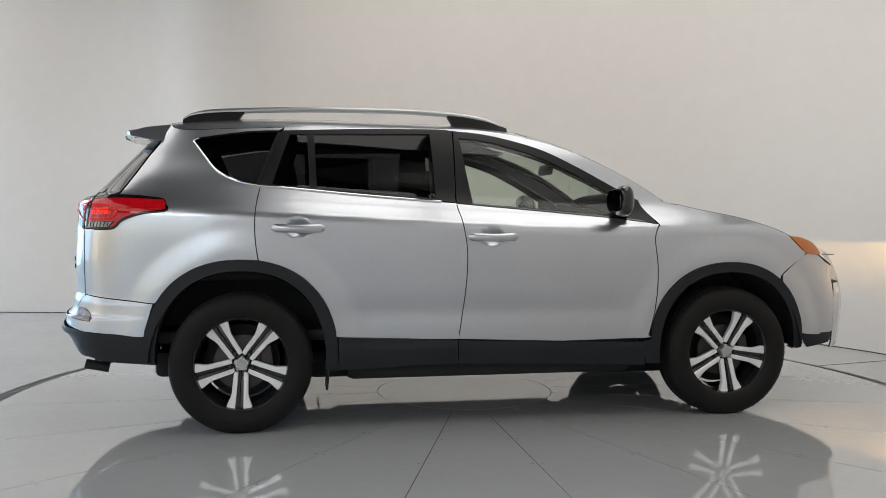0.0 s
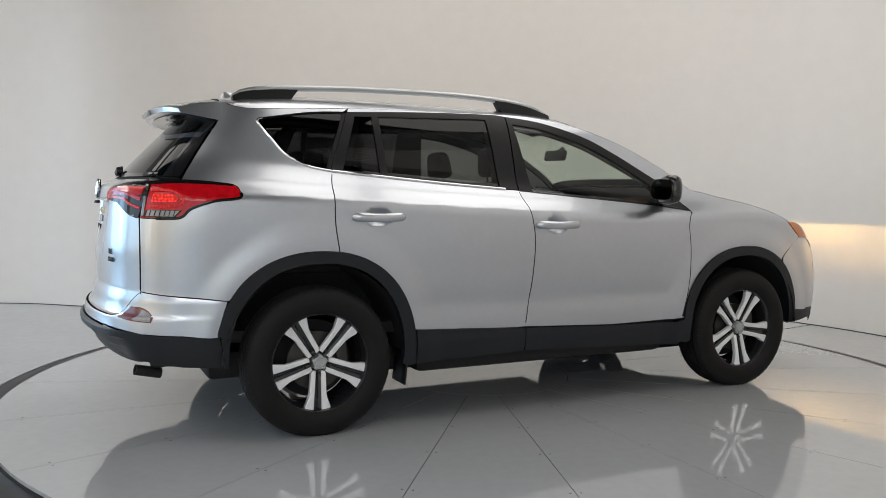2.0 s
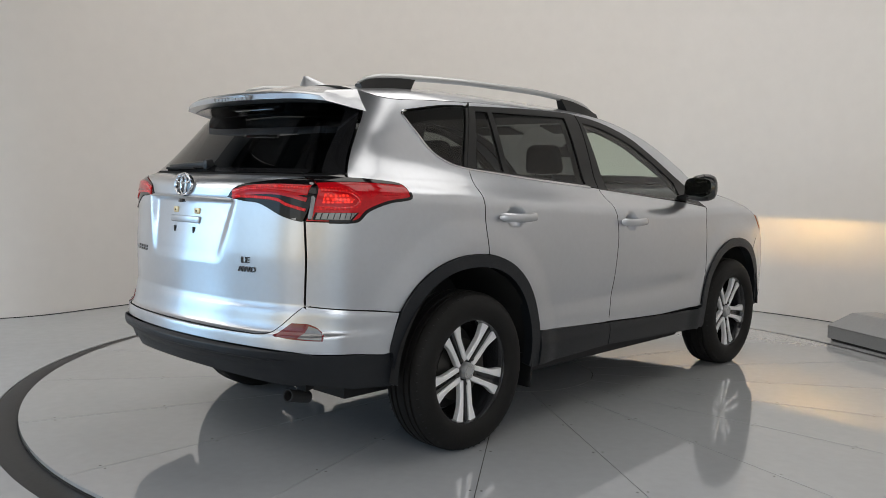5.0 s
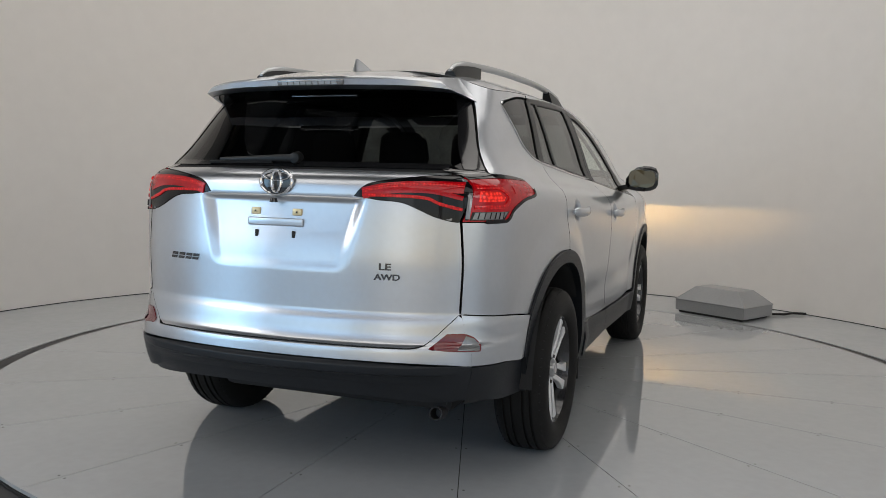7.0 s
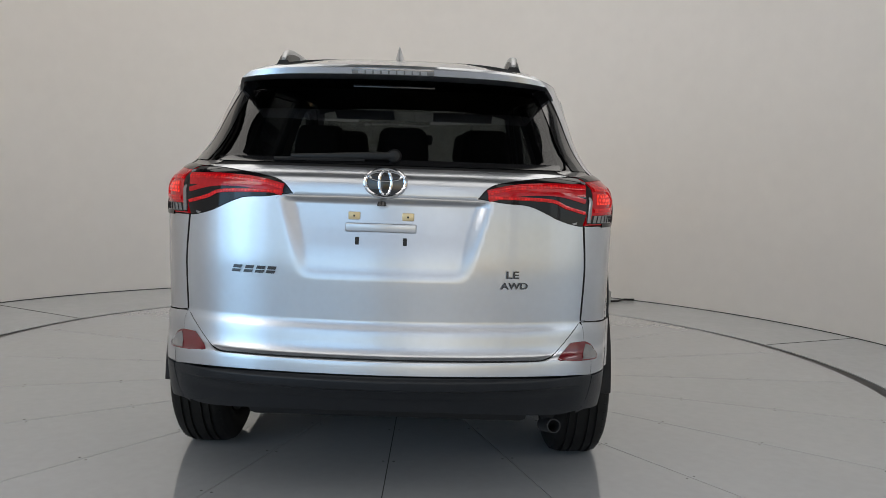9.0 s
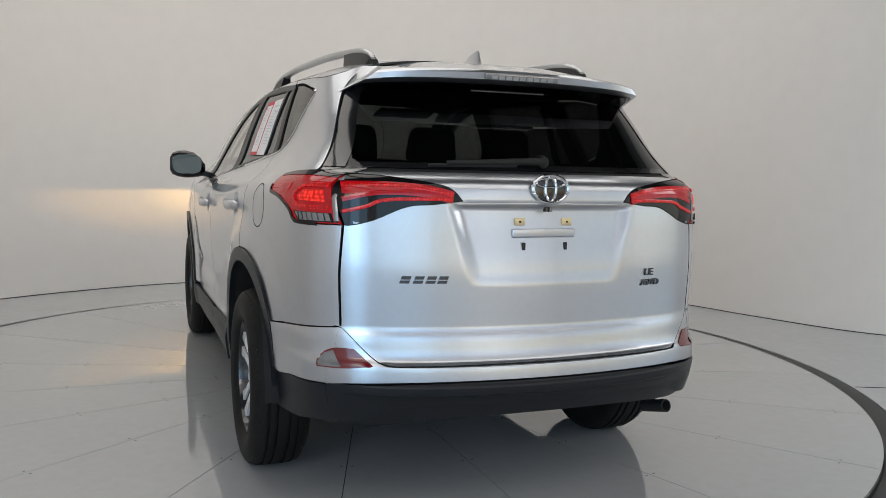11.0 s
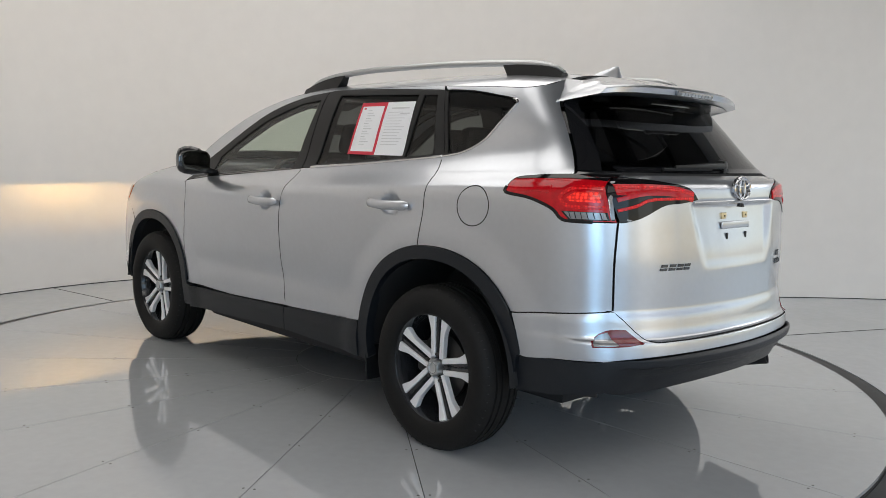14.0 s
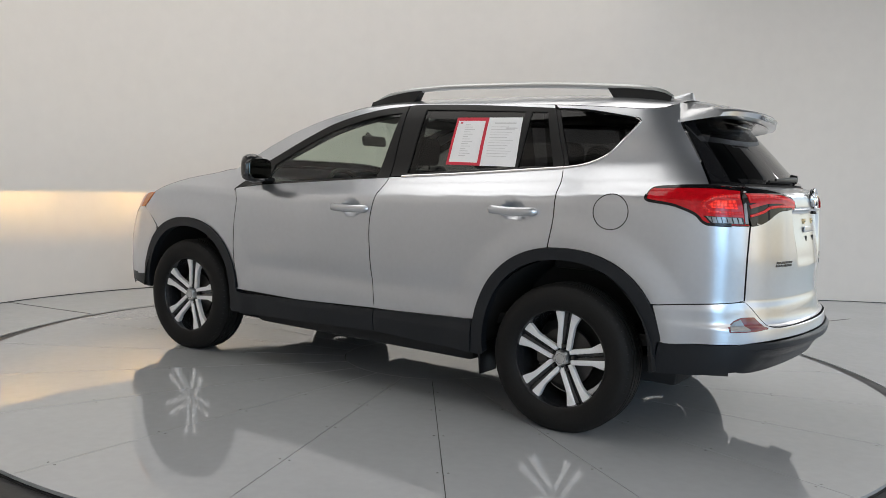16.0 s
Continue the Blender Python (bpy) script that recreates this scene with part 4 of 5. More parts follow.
            px = math.copysign(abs(c) ** 0.7, c) * sx
            if px < 0:
                px *= 0.72
            ring.append((0.665 + dx + px, sign * (0.845 + dy), 1.184 + dz + math.copysign(abs(s) ** 0.75, s) * sz))
        mirror.append(ring)
    wing_mirror = part("wing_mirror", loft(mirror), GLOSS_BLACK, car, "gloss black door mirror")
    face_ring = []
    for k, yy in ((1.0, 0.0), (0.97, -0.002)):
        face_ring.append([(0.6125 + yy + 0.004 * math.cos(t), sign * (0.955 + 0.086 * k * math.copysign(abs(math.cos(t)) ** 0.6, math.cos(t))), 1.188 + 0.060 * k * math.copysign(abs(math.sin(t)) ** 0.6, math.sin(t)))
                          for t in np.linspace(0, 2 * math.pi, 24, endpoint=False)])
    part("mirror_glass", loft(face_ring), MIRROR, wing_mirror, "mirror glass", smooth=False)
    part("mirror_foot", box_mesh(0.10, 0.09, 0.035, pose(0.70, sign * 0.835, 1.128, sign * 14, 0, 0), 0.012), TRIM_BLACK, wing_mirror)
    # roof rail
    n = 44
    rail = []
    for i in range(n + 1):
        x = -1.655 + 1.775 * i / n
        t = i / n
        rail.append((x, sign * (0.452 + 0.060 * t), RAIL_TOP(x) - 0.014))
    roof_rail = part("roof_rail", tube(rail, lambda t: 0.007 + 0.011 * min(1, 5 * math.sin(math.pi * t)), 12, (1.05, 0.85)), SATIN, car, "satin silver roof rail with black feet")
    for x0, x1 in ((-1.655, -1.37), (-0.17, 0.13)):
        rows = []
        for i in range(9):
            x = x0 + (x1 - x0) * i / 8
            t = (x + 1.645) / 1.76
            y = 0.452 + 0.06 * t
            zt = min(np.interp(x, [p[0] for p in rail], [p[2] for p in rail]) - 0.004, crown(x, y) + 0.09)
            zb = crown(x, y) - 0.012
            xt = x + (0.045 if x0 < -1 else -0.045) * (abs(x - (x1 if x0 < -1 else x0)) < 1e-6)
            rows.append([(x, sign * (y - 0.030), zb), (xt, sign * (y - 0.017), zt), (xt, sign * (y + 0.017), zt), (x, sign * (y + 0.032), zb)])
        part("rail_foot", loft(rows), TRIM_BLACK, roof_rail, "black rail foot")


def build_top(car):
    top = chart_top(0.0)

    def strip(name, x0, x1, mat, label, shrink=0.0, n=40, off=0.0, lim=None):
        xs = np.linspace(x0, x1, n)
        poly = [(x, -(lim(x) if lim else crown_edge(x) - shrink)) for x in xs] + [(x, (lim(x) if lim else crown_edge(x) - shrink)) for x in xs[::-1]]
        return skin(name, poly, chart_top(off), mat, car, label, 0.05, 0.04, rim=0.008)

    strip("roof", -1.718, 0.22, PAINT, "silver metallic roof panel")
    strip("windscreen", 0.225, 0.955, GLASS_FRONT, "clear windscreen", 0.055)
    strip("windscreen_edge", 0.20, 0.24, GLOSS_BLACK, "", 0.05, 4, 0.001)
    for s in (-1, 1):
        xs = np.linspace(0.222, 0.985, 20)
        poly = [(x, s * (crown_edge(x) - 0.06)) for x in xs] + [(x, s * (crown_edge(x) + 0.0)) for x in xs[::-1]]
        skin("windscreen_pillar", poly if s < 0 else poly, chart_top(0.0), PAINT, car, "silver windscreen pillar", 0.05, 0.03, rim=0.012)
    strip("cowl", 0.95, 1.0, TRIM_BLACK, "black cowl below the windscreen", 0.06, 6, -0.004)
    strip("bonnet", 0.99, 2.06, PAINT, "silver metallic bonnet", 0.001)
    # fin aerial
    rows = []
    for k in range(7):
        t = k / 6
        z0 = crown(-1.60, 0) - 0.010 + 0.064 * t
        x0, x1 = -1.400 - 0.185 * t ** 1.5, -1.640 + 0.030 * t
        w = 0.021 * (1 - t) ** 0.8 + 0.002
        rows.append([(x0 + (x1 - x0) * (0.5 - 0.5 * math.cos(a)), w * math.sin(a), z0) for a in np.linspace(0, 2 * math.pi, 16, endpoint=False)])
    part("fin_aerial", loft(rows), PAINT, car, "silver shark-fin aerial")


def build_rear(car):
    def hollow(y, z):
        """The sunken field for the number plate, and the ledge above it."""
        half = 0.282 + 0.066 * (z - 0.85) / 0.25
        inside = step(half + 0.012, half - 0.052, abs(y)) * step(0.835, 0.885, z) * step(1.114, 1.098, z)
        return -(0.007 + 0.018 * step(0.85, 1.10, z)) * inside

    rear = chart_rear(hollow)
    plain = chart_rear()

    def edge(z, x=SPLIT):
        return half_width(x, z)

    zs = np.linspace(0.700, 1.034, 18)
    left = [(edge(z, SPLIT - 0.0024), z) for z in zs]
    lower = spline([(edge(0.700, SPLIT - 0.0024), 0.700), (0.60, 0.614), (0.555, 0.588), (0.45, 0.586), (0.2, 0.5875), (0, 0.588)])
    lamp_low = spline([(edge(1.034), 1.034), (0.655, 1.034), (0.590, 1.052), (0.487, 1.097), (0.40, 1.106), (0.306, 1.119)])
    lamp_up = spline([(0.306, 1.119), (0.36, 1.166), (0.512, 1.192), (0.61, 1.200)])
    half = lower[::-1] + left[1:] + lamp_low[1:] + lamp_up[1:-1] + [(0.60, 1.207), (0.30, 1.211), (0.0, 1.2115)]
    gate_poly = half[:-1] + [(-y, z) for y, z in half[::-1]][:-1]
    gate = skin("tailgate", inset(outline(gate_poly), 0.0006), rear, PAINT, car, "silver metallic tailgate with a sunken number plate field", 0.014, 0.014)
    # rear window
    gz = np.linspace(1.222, 1.535, 14)

    pillar_line = Curve(*[(z, x) for x, z in PILLAR_EDGE[::-1]])

    def glass_edge(z):
        return half_width(pillar_line(z) - 0.007 - 0.35 * max(z - 1.492, 0), z)

    pane = [(glass_edge(z), z) for z in gz] + [(-glass_edge(z), z) for z in gz[::-1]]
    skin("rear_window", pane, chart_rear(-0.002), GLASS_BACK, gate, "dark tinted rear window", 0.04, 0.03, rim=0.004)
    for s in (-1, 1):
        band = [(s * glass_edge(z), z) for z in gz] + [(s * (glass_edge(z) - 0.045 - 0.04 * (1.535 - z)), z) for z in gz[::-1]]
        skin("window_edge", band, chart_rear(0.0015), GLOSS_BLACK, gate, "black painted glass edge", 0.03, 0.04, rim=0)
    skin("window_edge", [(-0.60, 1.222), (0.60, 1.222), (0.60, 1.240), (-0.60, 1.240)], chart_rear(0.0018), GLOSS_BLACK, gate, "", 0.05, 0.02, rim=0)
    skin("window_seal", [(-0.66, 1.205), (0.66, 1.205), (0.655, 1.224), (-0.655, 1.224)], chart_rear(-0.012), DARK, gate, "", 0.05, 0.02, rim=0)
    # black field between the rear window and the lamp
    for s in (-1, 1):
        poly = [(-1.941, 1.206), (-1.936, 1.224), (-2.05, 1.222), (-2.066, 1.202)]
        skin("pillar_edge", poly, chart_side(s, -0.004), GLOSS_BLACK, gate, "", 0.03, 0.02, rim=0.004)
    # inner halves of the lamps
    for s in (-1, 1):
        poly = lamp_low[1:] + lamp_up[1:] + [(half_width(x, z) - 0.003, z) for x, z in LAMP_BACK]
        poly = [(s * y, z) for y, z in poly]
        lamp = skin("gate_lamp", inset(outline(poly), 0.002), chart_rear(0.003), SMOKE, gate, "smoked tailgate lamp with red light bars", 0.02, 0.015)
        f = chart_rear(0.0055)
        upper = spline([(0.682, 1.164), (0.55, 1.166), (0.43, 1.158), (0.34, 1.138)])
        ribbon("lamp_band", [(s * y, z - 0.008) for y, z in upper], f, 0.040, 0.0012, RED_LENS, lamp)
        ribbon("light_bar", [(s * y, z) for y, z in upper], f, 0.012, 0.003, RED_MID, lamp, "red light bar")
        lower_bar = spline([(0.682, 1.078), (0.61, 1.098), (0.56, 1.118), (0.45, 1.124), (0.34, 1.124)])
        ribbon("light_bar", [(s * y, z) for y, z in lower_bar], f, 0.011, 0.003, RED_MID, lamp, "red light bar")
        mid = spline([(0.682, 1.118), (0.58, 1.142), (0.45, 1.142), (0.35, 1.131)])
        ribbon("light_bar", [(s * y, z) for y, z in mid], f, 0.016, 0.0015, RED_LENS, lamp)
        skin("lamp_lens", [(s * 0.632, 1.044), (s * 0.652, 1.048), (s * 0.650, 1.040), (s * 0.640, 1.039)], f, CLEAR, lamp, "", 0.02, 0.02, rim=0.001)
    # ledge line over the plate field, badge, letters
    ribbon("gate_ledge", [(y, 1.112 - 0.004 * (y / 0.35) ** 2) for y in np.linspace(-0.33, 0.33, 24)], plain, 0.007, 0.004, SATIN, gate, "bright ledge above the plate field")
    badge = part("badge", lathe([(0.001, 0.0), (0.068, 0.0), (0.068, 0.008), (0.060, 0.010), (0.001, 0.011)], 40, "X"), GLOSS_BLACK, gate, "oval chrome badge on a black ground")
    badge.matrix_world = Matrix.Translation((back(0, 1.163) + 0.004, 0, 1.163)) @ Matrix.Rotation(math.pi, 4, "Z") @ Matrix.Rotation(radians(-4), 4, "Y") @ Matrix.Diagonal((1, 1, 0.70, 1))
    for ry, rz, dz, w in ((0.0660, 0.0660, 0, 0.0078), (0.020, 0.058, 0.0, 0.0062), (0.054, 0.022, 0.030, 0.0062)):
        ring = []
        for i in range(41):
            t = 2 * math.pi * i / 40
            ring.append((0.011, ry * math.cos(t), dz + rz * math.sin(t)))
        part("badge_ring", tube(ring, w, 8, (1, 1)), CHROME, badge, "chrome oval ring")

    def mark(name, cells_list, parent, label):
        for y0, y1, z0, z1, lean in cells_list:
            bm = bmesh.new()
            quad = []
            for off in (0.0, 0.004):
                quad.append([Vector((plain(y, z).x - off, y, z)) for y, z in ((y0, z0), (y1, z0), (y1 + lean, z1), (y0 + lean, z1))])
            bm.free()
            part(name, loft(quad), LETTER, parent, label, smooth=False)

    # model mark as plain slanted bars
    bars = []
    for y in (0.512, 0.470, 0.430, 0.392):
        bars.append((y, y - 0.030, 0.851, 0.861, -0.004))
        bars.append((y - 0.005, y - 0.034, 0.864, 0.875, -0.004))
    mark("model_mark", bars, gate, "")
    for text, y, z, size in (("LE", -0.408, 0.858, 0.034), ("AWD", -0.393, 0.822, 0.030)):
        cu = bpy.data.curves.new("letters", "FONT")
        cu.body, cu.size, cu.extrude, cu.offset = text, size, 0.002, 0.0006
        ob = new("letters", cu)
        me = bpy.data.meshes.new_from_object(ob.evaluated_get(bpy.context.evaluated_depsgraph_get()))
        bpy.data.objects.remove(ob)
        bpy.data.curves.remove(cu)
        me.materials.clear()
        me.materials.append(LETTER)
        for v in me.vertices:
            yy, zz = y - v.co.x * (1.35 if text == "LE" else 1.25), z + v.co.y
            v.co = Vector((back(yy, zz) - 0.003 - v.co.z, yy, zz))
        lettering = new("letters", me)
        lettering.parent = gate
        lettering["label"] = "chrome letters " + text
    # number plate fixings in the sunken field
    def px(y, z, o=0.0):
        return rear(y, z).x - o

    for s in (-1, 1):
        y = 0.012 + s * 0.089
        part("plate_clip", box_mesh(0.010, 0.040, 0.026, pose(px(y, 1.052) - 0.001, y, 1.052), 0.004), BRASS, gate, "brass-coloured plate clip")
        part("clip_hole", box_mesh(0.004, 0.006, 0.006, pose(px(y, 1.052) - 0.0065, y, 1.052)), GAP, gate)
        part("plate_slot", box_mesh(0.006, 0.013, 0.026, pose(px(s * 0.079 + 0.01, 0.970) - 0.001, s * 0.079 + 0.01, 0.970), 0.002), GAP, gate, "black slot")
    part("plate_ridge", box_mesh(0.007, 0.236, 0.030, pose(px(0.012, 1.014) - 0.002, 0.012, 1.014), 0.005, 3), PAINT, gate)
    part("camera_eye", lathe([(0.001, 0.0), (0.016, 0.0), (0.012, 0.014), (0.001, 0.016)], 16, "Z"), GLOSS_BLACK, gate).matrix_world = Matrix.Translation((back(0.02, 1.1) - 0.004, 0.01, 1.088))
    # wiper
    wiper = part("rear_wiper", tube([(plain(y, z).x - 0.022, y, z) for y, z in spline([(-0.02, 1.252), (0.10, 1.250), (0.22, 1.246), (0.33, 1.243)])], lambda t: 0.015 - 0.008 * t, 8, (0.8, 1.0)), TRIM_BLACK, gate, "black rear wiper arm")
    part("wiper_blade", tube([(plain(y, z).x - 0.010, y, z) for y, z in spline([(0.08, 1.238), (0.2, 1.236), (0.39, 1.234)])], 0.007, 6), DARK, wiper)
    bm = lathe([(0.001, 0.034), (0.020, 0.030), (0.026, 0.0)], 16, "X")
    bmesh.ops.transform(bm, matrix=Matrix.Translation((plain(-0.02, 1.252).x, -0.02, 1.252)) @ Matrix.Rotation(math.pi, 4, "Z"), verts=bm.verts)
    part("wiper_pivot", bm, TRIM_BLACK, wiper)
    # spoiler
    rows = []
    for i in range(33):
        u = math.sin(math.pi / 2 * (-1 + 2 * i / 32))
        e = abs(u) ** 8
        y = 0.602 * u
        zt = crown(-1.715, min(abs(y), crown_edge(-1.715)))
        tip = -2.01 + 0.070 * u * u + 0.020 * e
        z1 = 1.574 - 0.006 * u * u - 0.012 * e
        k = abs(u) ** 5
        profile = [(-1.712, zt + 0.001), (-1.76, zt * 0.86 + z1 * 0.14 + 0.003), (-1.85, zt * 0.45 + z1 * 0.55 + 0.006), (tip + 0.035, z1 + 0.003),
                   (tip + 0.008, z1 - 0.002), (tip, z1 - 0.012), (tip + 0.010, z1 - 0.034)]
        for f, x, z in ((0.28, tip + 0.05, z1 - 0.046), (0.55, -1.84, 1.524), (0.8, -1.78, 1.516), (1.0, -1.736, 1.512)):
            fx, fz = tip + 0.010 + (-1.736 - tip - 0.010) * f, z1 - 0.034 + (1.489 - z1 + 0.034) * f
            profile.append((x + (fx - x) * k, z + (fz - z) * k))
        row = []
        for x, z in profile:
            wide = min(half_width(max(x, -1.735), min(max(z, 1.46), 1.585)), 0.655) + 0.001 - 0.10 * max(-1.74 - x, 0)
            row.append((x, u * wide, z))
        rows.append(row)
    spoiler = part("roof_spoiler", loft(rows), PAINT, car, "silver roof spoiler over the rear window")
    part("spoiler_underside", loft([[(x, y, z - 0.0025) for x, y, z in row[7:]] for row in rows[2:-2]], closed=False), GLOSS_BLACK, spoiler, "black underside of the spoiler")
    bm = box_mesh(0.018, 0.29, 0.022, pose(-2.004, 0.0, 1.549, 0, -20, 0), 0.005)
    part("brake_lamp", bm, CLEAR, spoiler, "clear high-level brake lamp strip")
    for i in range(9):
        part("lamp_cell", box_mesh(0.004, 0.022, 0.012, pose(-2.0135, -0.110 + 0.0275 * i, 1.5455, 0, -20, 0)), SATIN, spoiler, smooth=False)
    part("spoiler_vent", box_mesh(0.03, 0.30, 0.010, pose(-1.88, 0, 1.506, 0, 8, 0), 0.003), GLOSS_BLACK, spoiler)
    # bumper
    yc = half_width(SPLIT, 0.6)

    def full(pairs):
        return pairs + [(-y, z) for y, z in pairs[::-1]]

    upper_edge = [(y, z) for y, z in lower if y <= 0.68]
    corner = [(half_width(SPLIT + 0.010, z), z) for z in (0.695, 0.66, 0.62, 0.58, 0.545, 0.513)]
    poly_r = [(y, z - 0.001) for y, z in upper_edge[::-1]][1:] + corner + [(0.66, 0.524), (0.5, 0.533), (0.25, 0.537), (0.0, 0.538)]
    poly = poly_r + [(-y, z) for y, z in poly_r[::-1]][1:]
    bumper = skin("rear_bumper", inset(outline(poly), 0.0015), chart_rear(-0.0006), PAINT, car, "silver painted rear bumper", 0.02, 0.014)
    lowpoly = [(0.0, 0.536), (0.25, 0.535), (0.5, 0.531), (0.66, 0.522)] + [(half_width(SPLIT + 0.010, z), z) for z in (0.511, 0.48, 0.45, 0.42, 0.388)] + [(0.62, 0.396), (0.52, 0.432), (0.44, 0.447), (0.25, 0.452), (0.0, 0.453)]
    poly = lowpoly[:-1] + [(-y, z) for y, z in lowpoly[::-1]][:-1]
    guard = skin("bumper_guard", inset(outline(poly), 0.0005), chart_rear(lambda y, z: 0.0074 + step(0.70, 0.56, abs(y)) * (0.014 * step(0.537, 0.520, z) - 0.020 * step(0.492, 0.486, z) - 0.012 * step(0.486, 0.44, z))), CLAD, bumper, "black plastic lower rear bumper", 0.03, 0.006, rim=0.04)
    under = [(0.0, 0.456), (0.25, 0.455), (0.44, 0.450), (0.52, 0.436), (0.62, 0.400), (0.68, 0.385), (0.62, 0.375), (0.40, 0.392), (0.2, 0.402), (0.0, 0.405)]
    poly = under[:-1] + [(-y, z) for y, z in under[::-1]][:-1]
    skin("diffuser", outline(poly), chart_rear(-0.018), CLAD, bumper, "black plastic underside of the bumper", 0.03, 0.02, rim=0.03)
    for s in (-1, 1):
        r = outline([(s * 0.598, 0.586), (s * 0.648, 0.633)], [(s * 0.648, 0.633), (s * 0.70, 0.632), (s * 0.728, 0.618)], [(s * 0.728, 0.618), (s * 0.752, 0.585), (s * 0.752, 0.566)], [(s * 0.752, 0.566), (s * 0.66, 0.575), (s * 0.598, 0.586)])
        skin("fog_reflector", r, chart_rear(0.004), RED_DARK, bumper, "red rear reflector with a clear end", 0.014, 0.014, rim=0.008)
        c = [(s * 0.706, 0.624), (s * 0.730, 0.612), (s * 0.750, 0.584), (s * 0.750, 0.570), (s * 0.690, 0.577)]
        skin("fog_lens", c, chart_rear(0.0055), CLEAR, bumper, "clear ribbed lens", 0.014, 0.014, rim=0.001)
    # fuel flap
    ring = [(-1.537 + 0.0815 * math.cos(t), 1.064 + 0.0815 * math.sin(t)) for t in np.linspace(0, 2 * math.pi, 48, endpoint=False)]
    ribbon("flap_gap", ring, chart_side(1, bulge), 0.0045, 0.0006, GAP, car, "", closed=True)
    # dark shell added behind the tailgate gaps, so that they read as shade
    skin("inner_panel", full([(0.64, 0.50), (0.66, 0.80), (0.64, 1.195)])[::1], chart_rear(-0.05), INNER, car, "", 0.08, 0.08, rim=0)


def build_under(car):
    part("underbody", box_mesh(3.5, 1.10, 0.14, pose(-0.05, 0, 0.305), 0.03), DARK, car, "dark underbody")
    part("firewall", box_mesh(0.03, 1.50, 0.74, pose(0.98, 0, 0.68)), DARK, car)
    part("floor_pan", box_mesh(1.60, 1.56, 0.16, pose(0.0, 0, 0.315), 0.04), DARK, car)
    part("engine_tray", box_mesh(0.75, 0.95, 0.14, pose(1.15, 0, 0.24), 0.04), DARK, car)
    part("transfer_case", box_mesh(0.42, 0.40, 0.13, pose(0.55, -0.15, 0.225), 0.05), DARK, car)
    part("rear_axle", tube([(-1.33, y, 0.30 - 0.05 * math.cos(y * 2)) for y in np.linspace(-0.62, 0.62, 9)], 0.045, 10), DARK, car)
    part("differential", box_mesh(0.22, 0.24, 0.20, pose(-1.33, 0, 0.28), 0.06), DARK, car)
    part("fuel_tank", box_mesh(0.62, 1.16, 0.16, pose(-0.70, 0, 0.29), 0.05), DARK, car)
    part("exhaust_pipe", tube(spline([(-1.45, -0.50, 0.30), (-1.75, -0.50, 0.32), (-1.95, -0.565, 0.355), (-2.06, -0.590, 0.352)]), 0.027, 14), DARK, car, "dark exhaust tail pipe")
    bm = lathe([(0.021, 0.0), (0.025, 0.0), (0.025, 0.12), (0.021, 0.12)], 20, "X", closed=True)
    bmesh.ops.transform(bm, matrix=pose(-2.135, -0.604, 0.332, 0, 14, 10), verts=bm.verts)
    part("exhaust_tip", bm, DARK, car, "dark exhaust tip")
    part("silencer", box_mesh(0.5, 0.34, 0.16, pose(-1.80, 0.28, 0.40), 0.07, 3), DARK, car)
    for s in (-1, 1):
        part("mud_flap", box_mesh(0.012, 0.16, 0.16, pose(-0.893, s * 0.80, 0.285, 0, 6, 0), 0.004), TRIM_BLACK, car, "black mud flap")
        part("spring_strut", tube([(1.33, s * 0.56, 0.36), (1.30, s * 0.52, 0.70)], 0.04, 10), DARK, car)
        part("suspension_arm", tube([(1.33, s * 0.66, 0.27), (1.25, s * 0.30, 0.28)], 0.03, 8), DARK, car)
        part("trailing_arm", tube([(-1.33, s * 0.64, 0.30), (-0.95, s * 0.60, 0.34)], 0.03, 8), DARK, car)


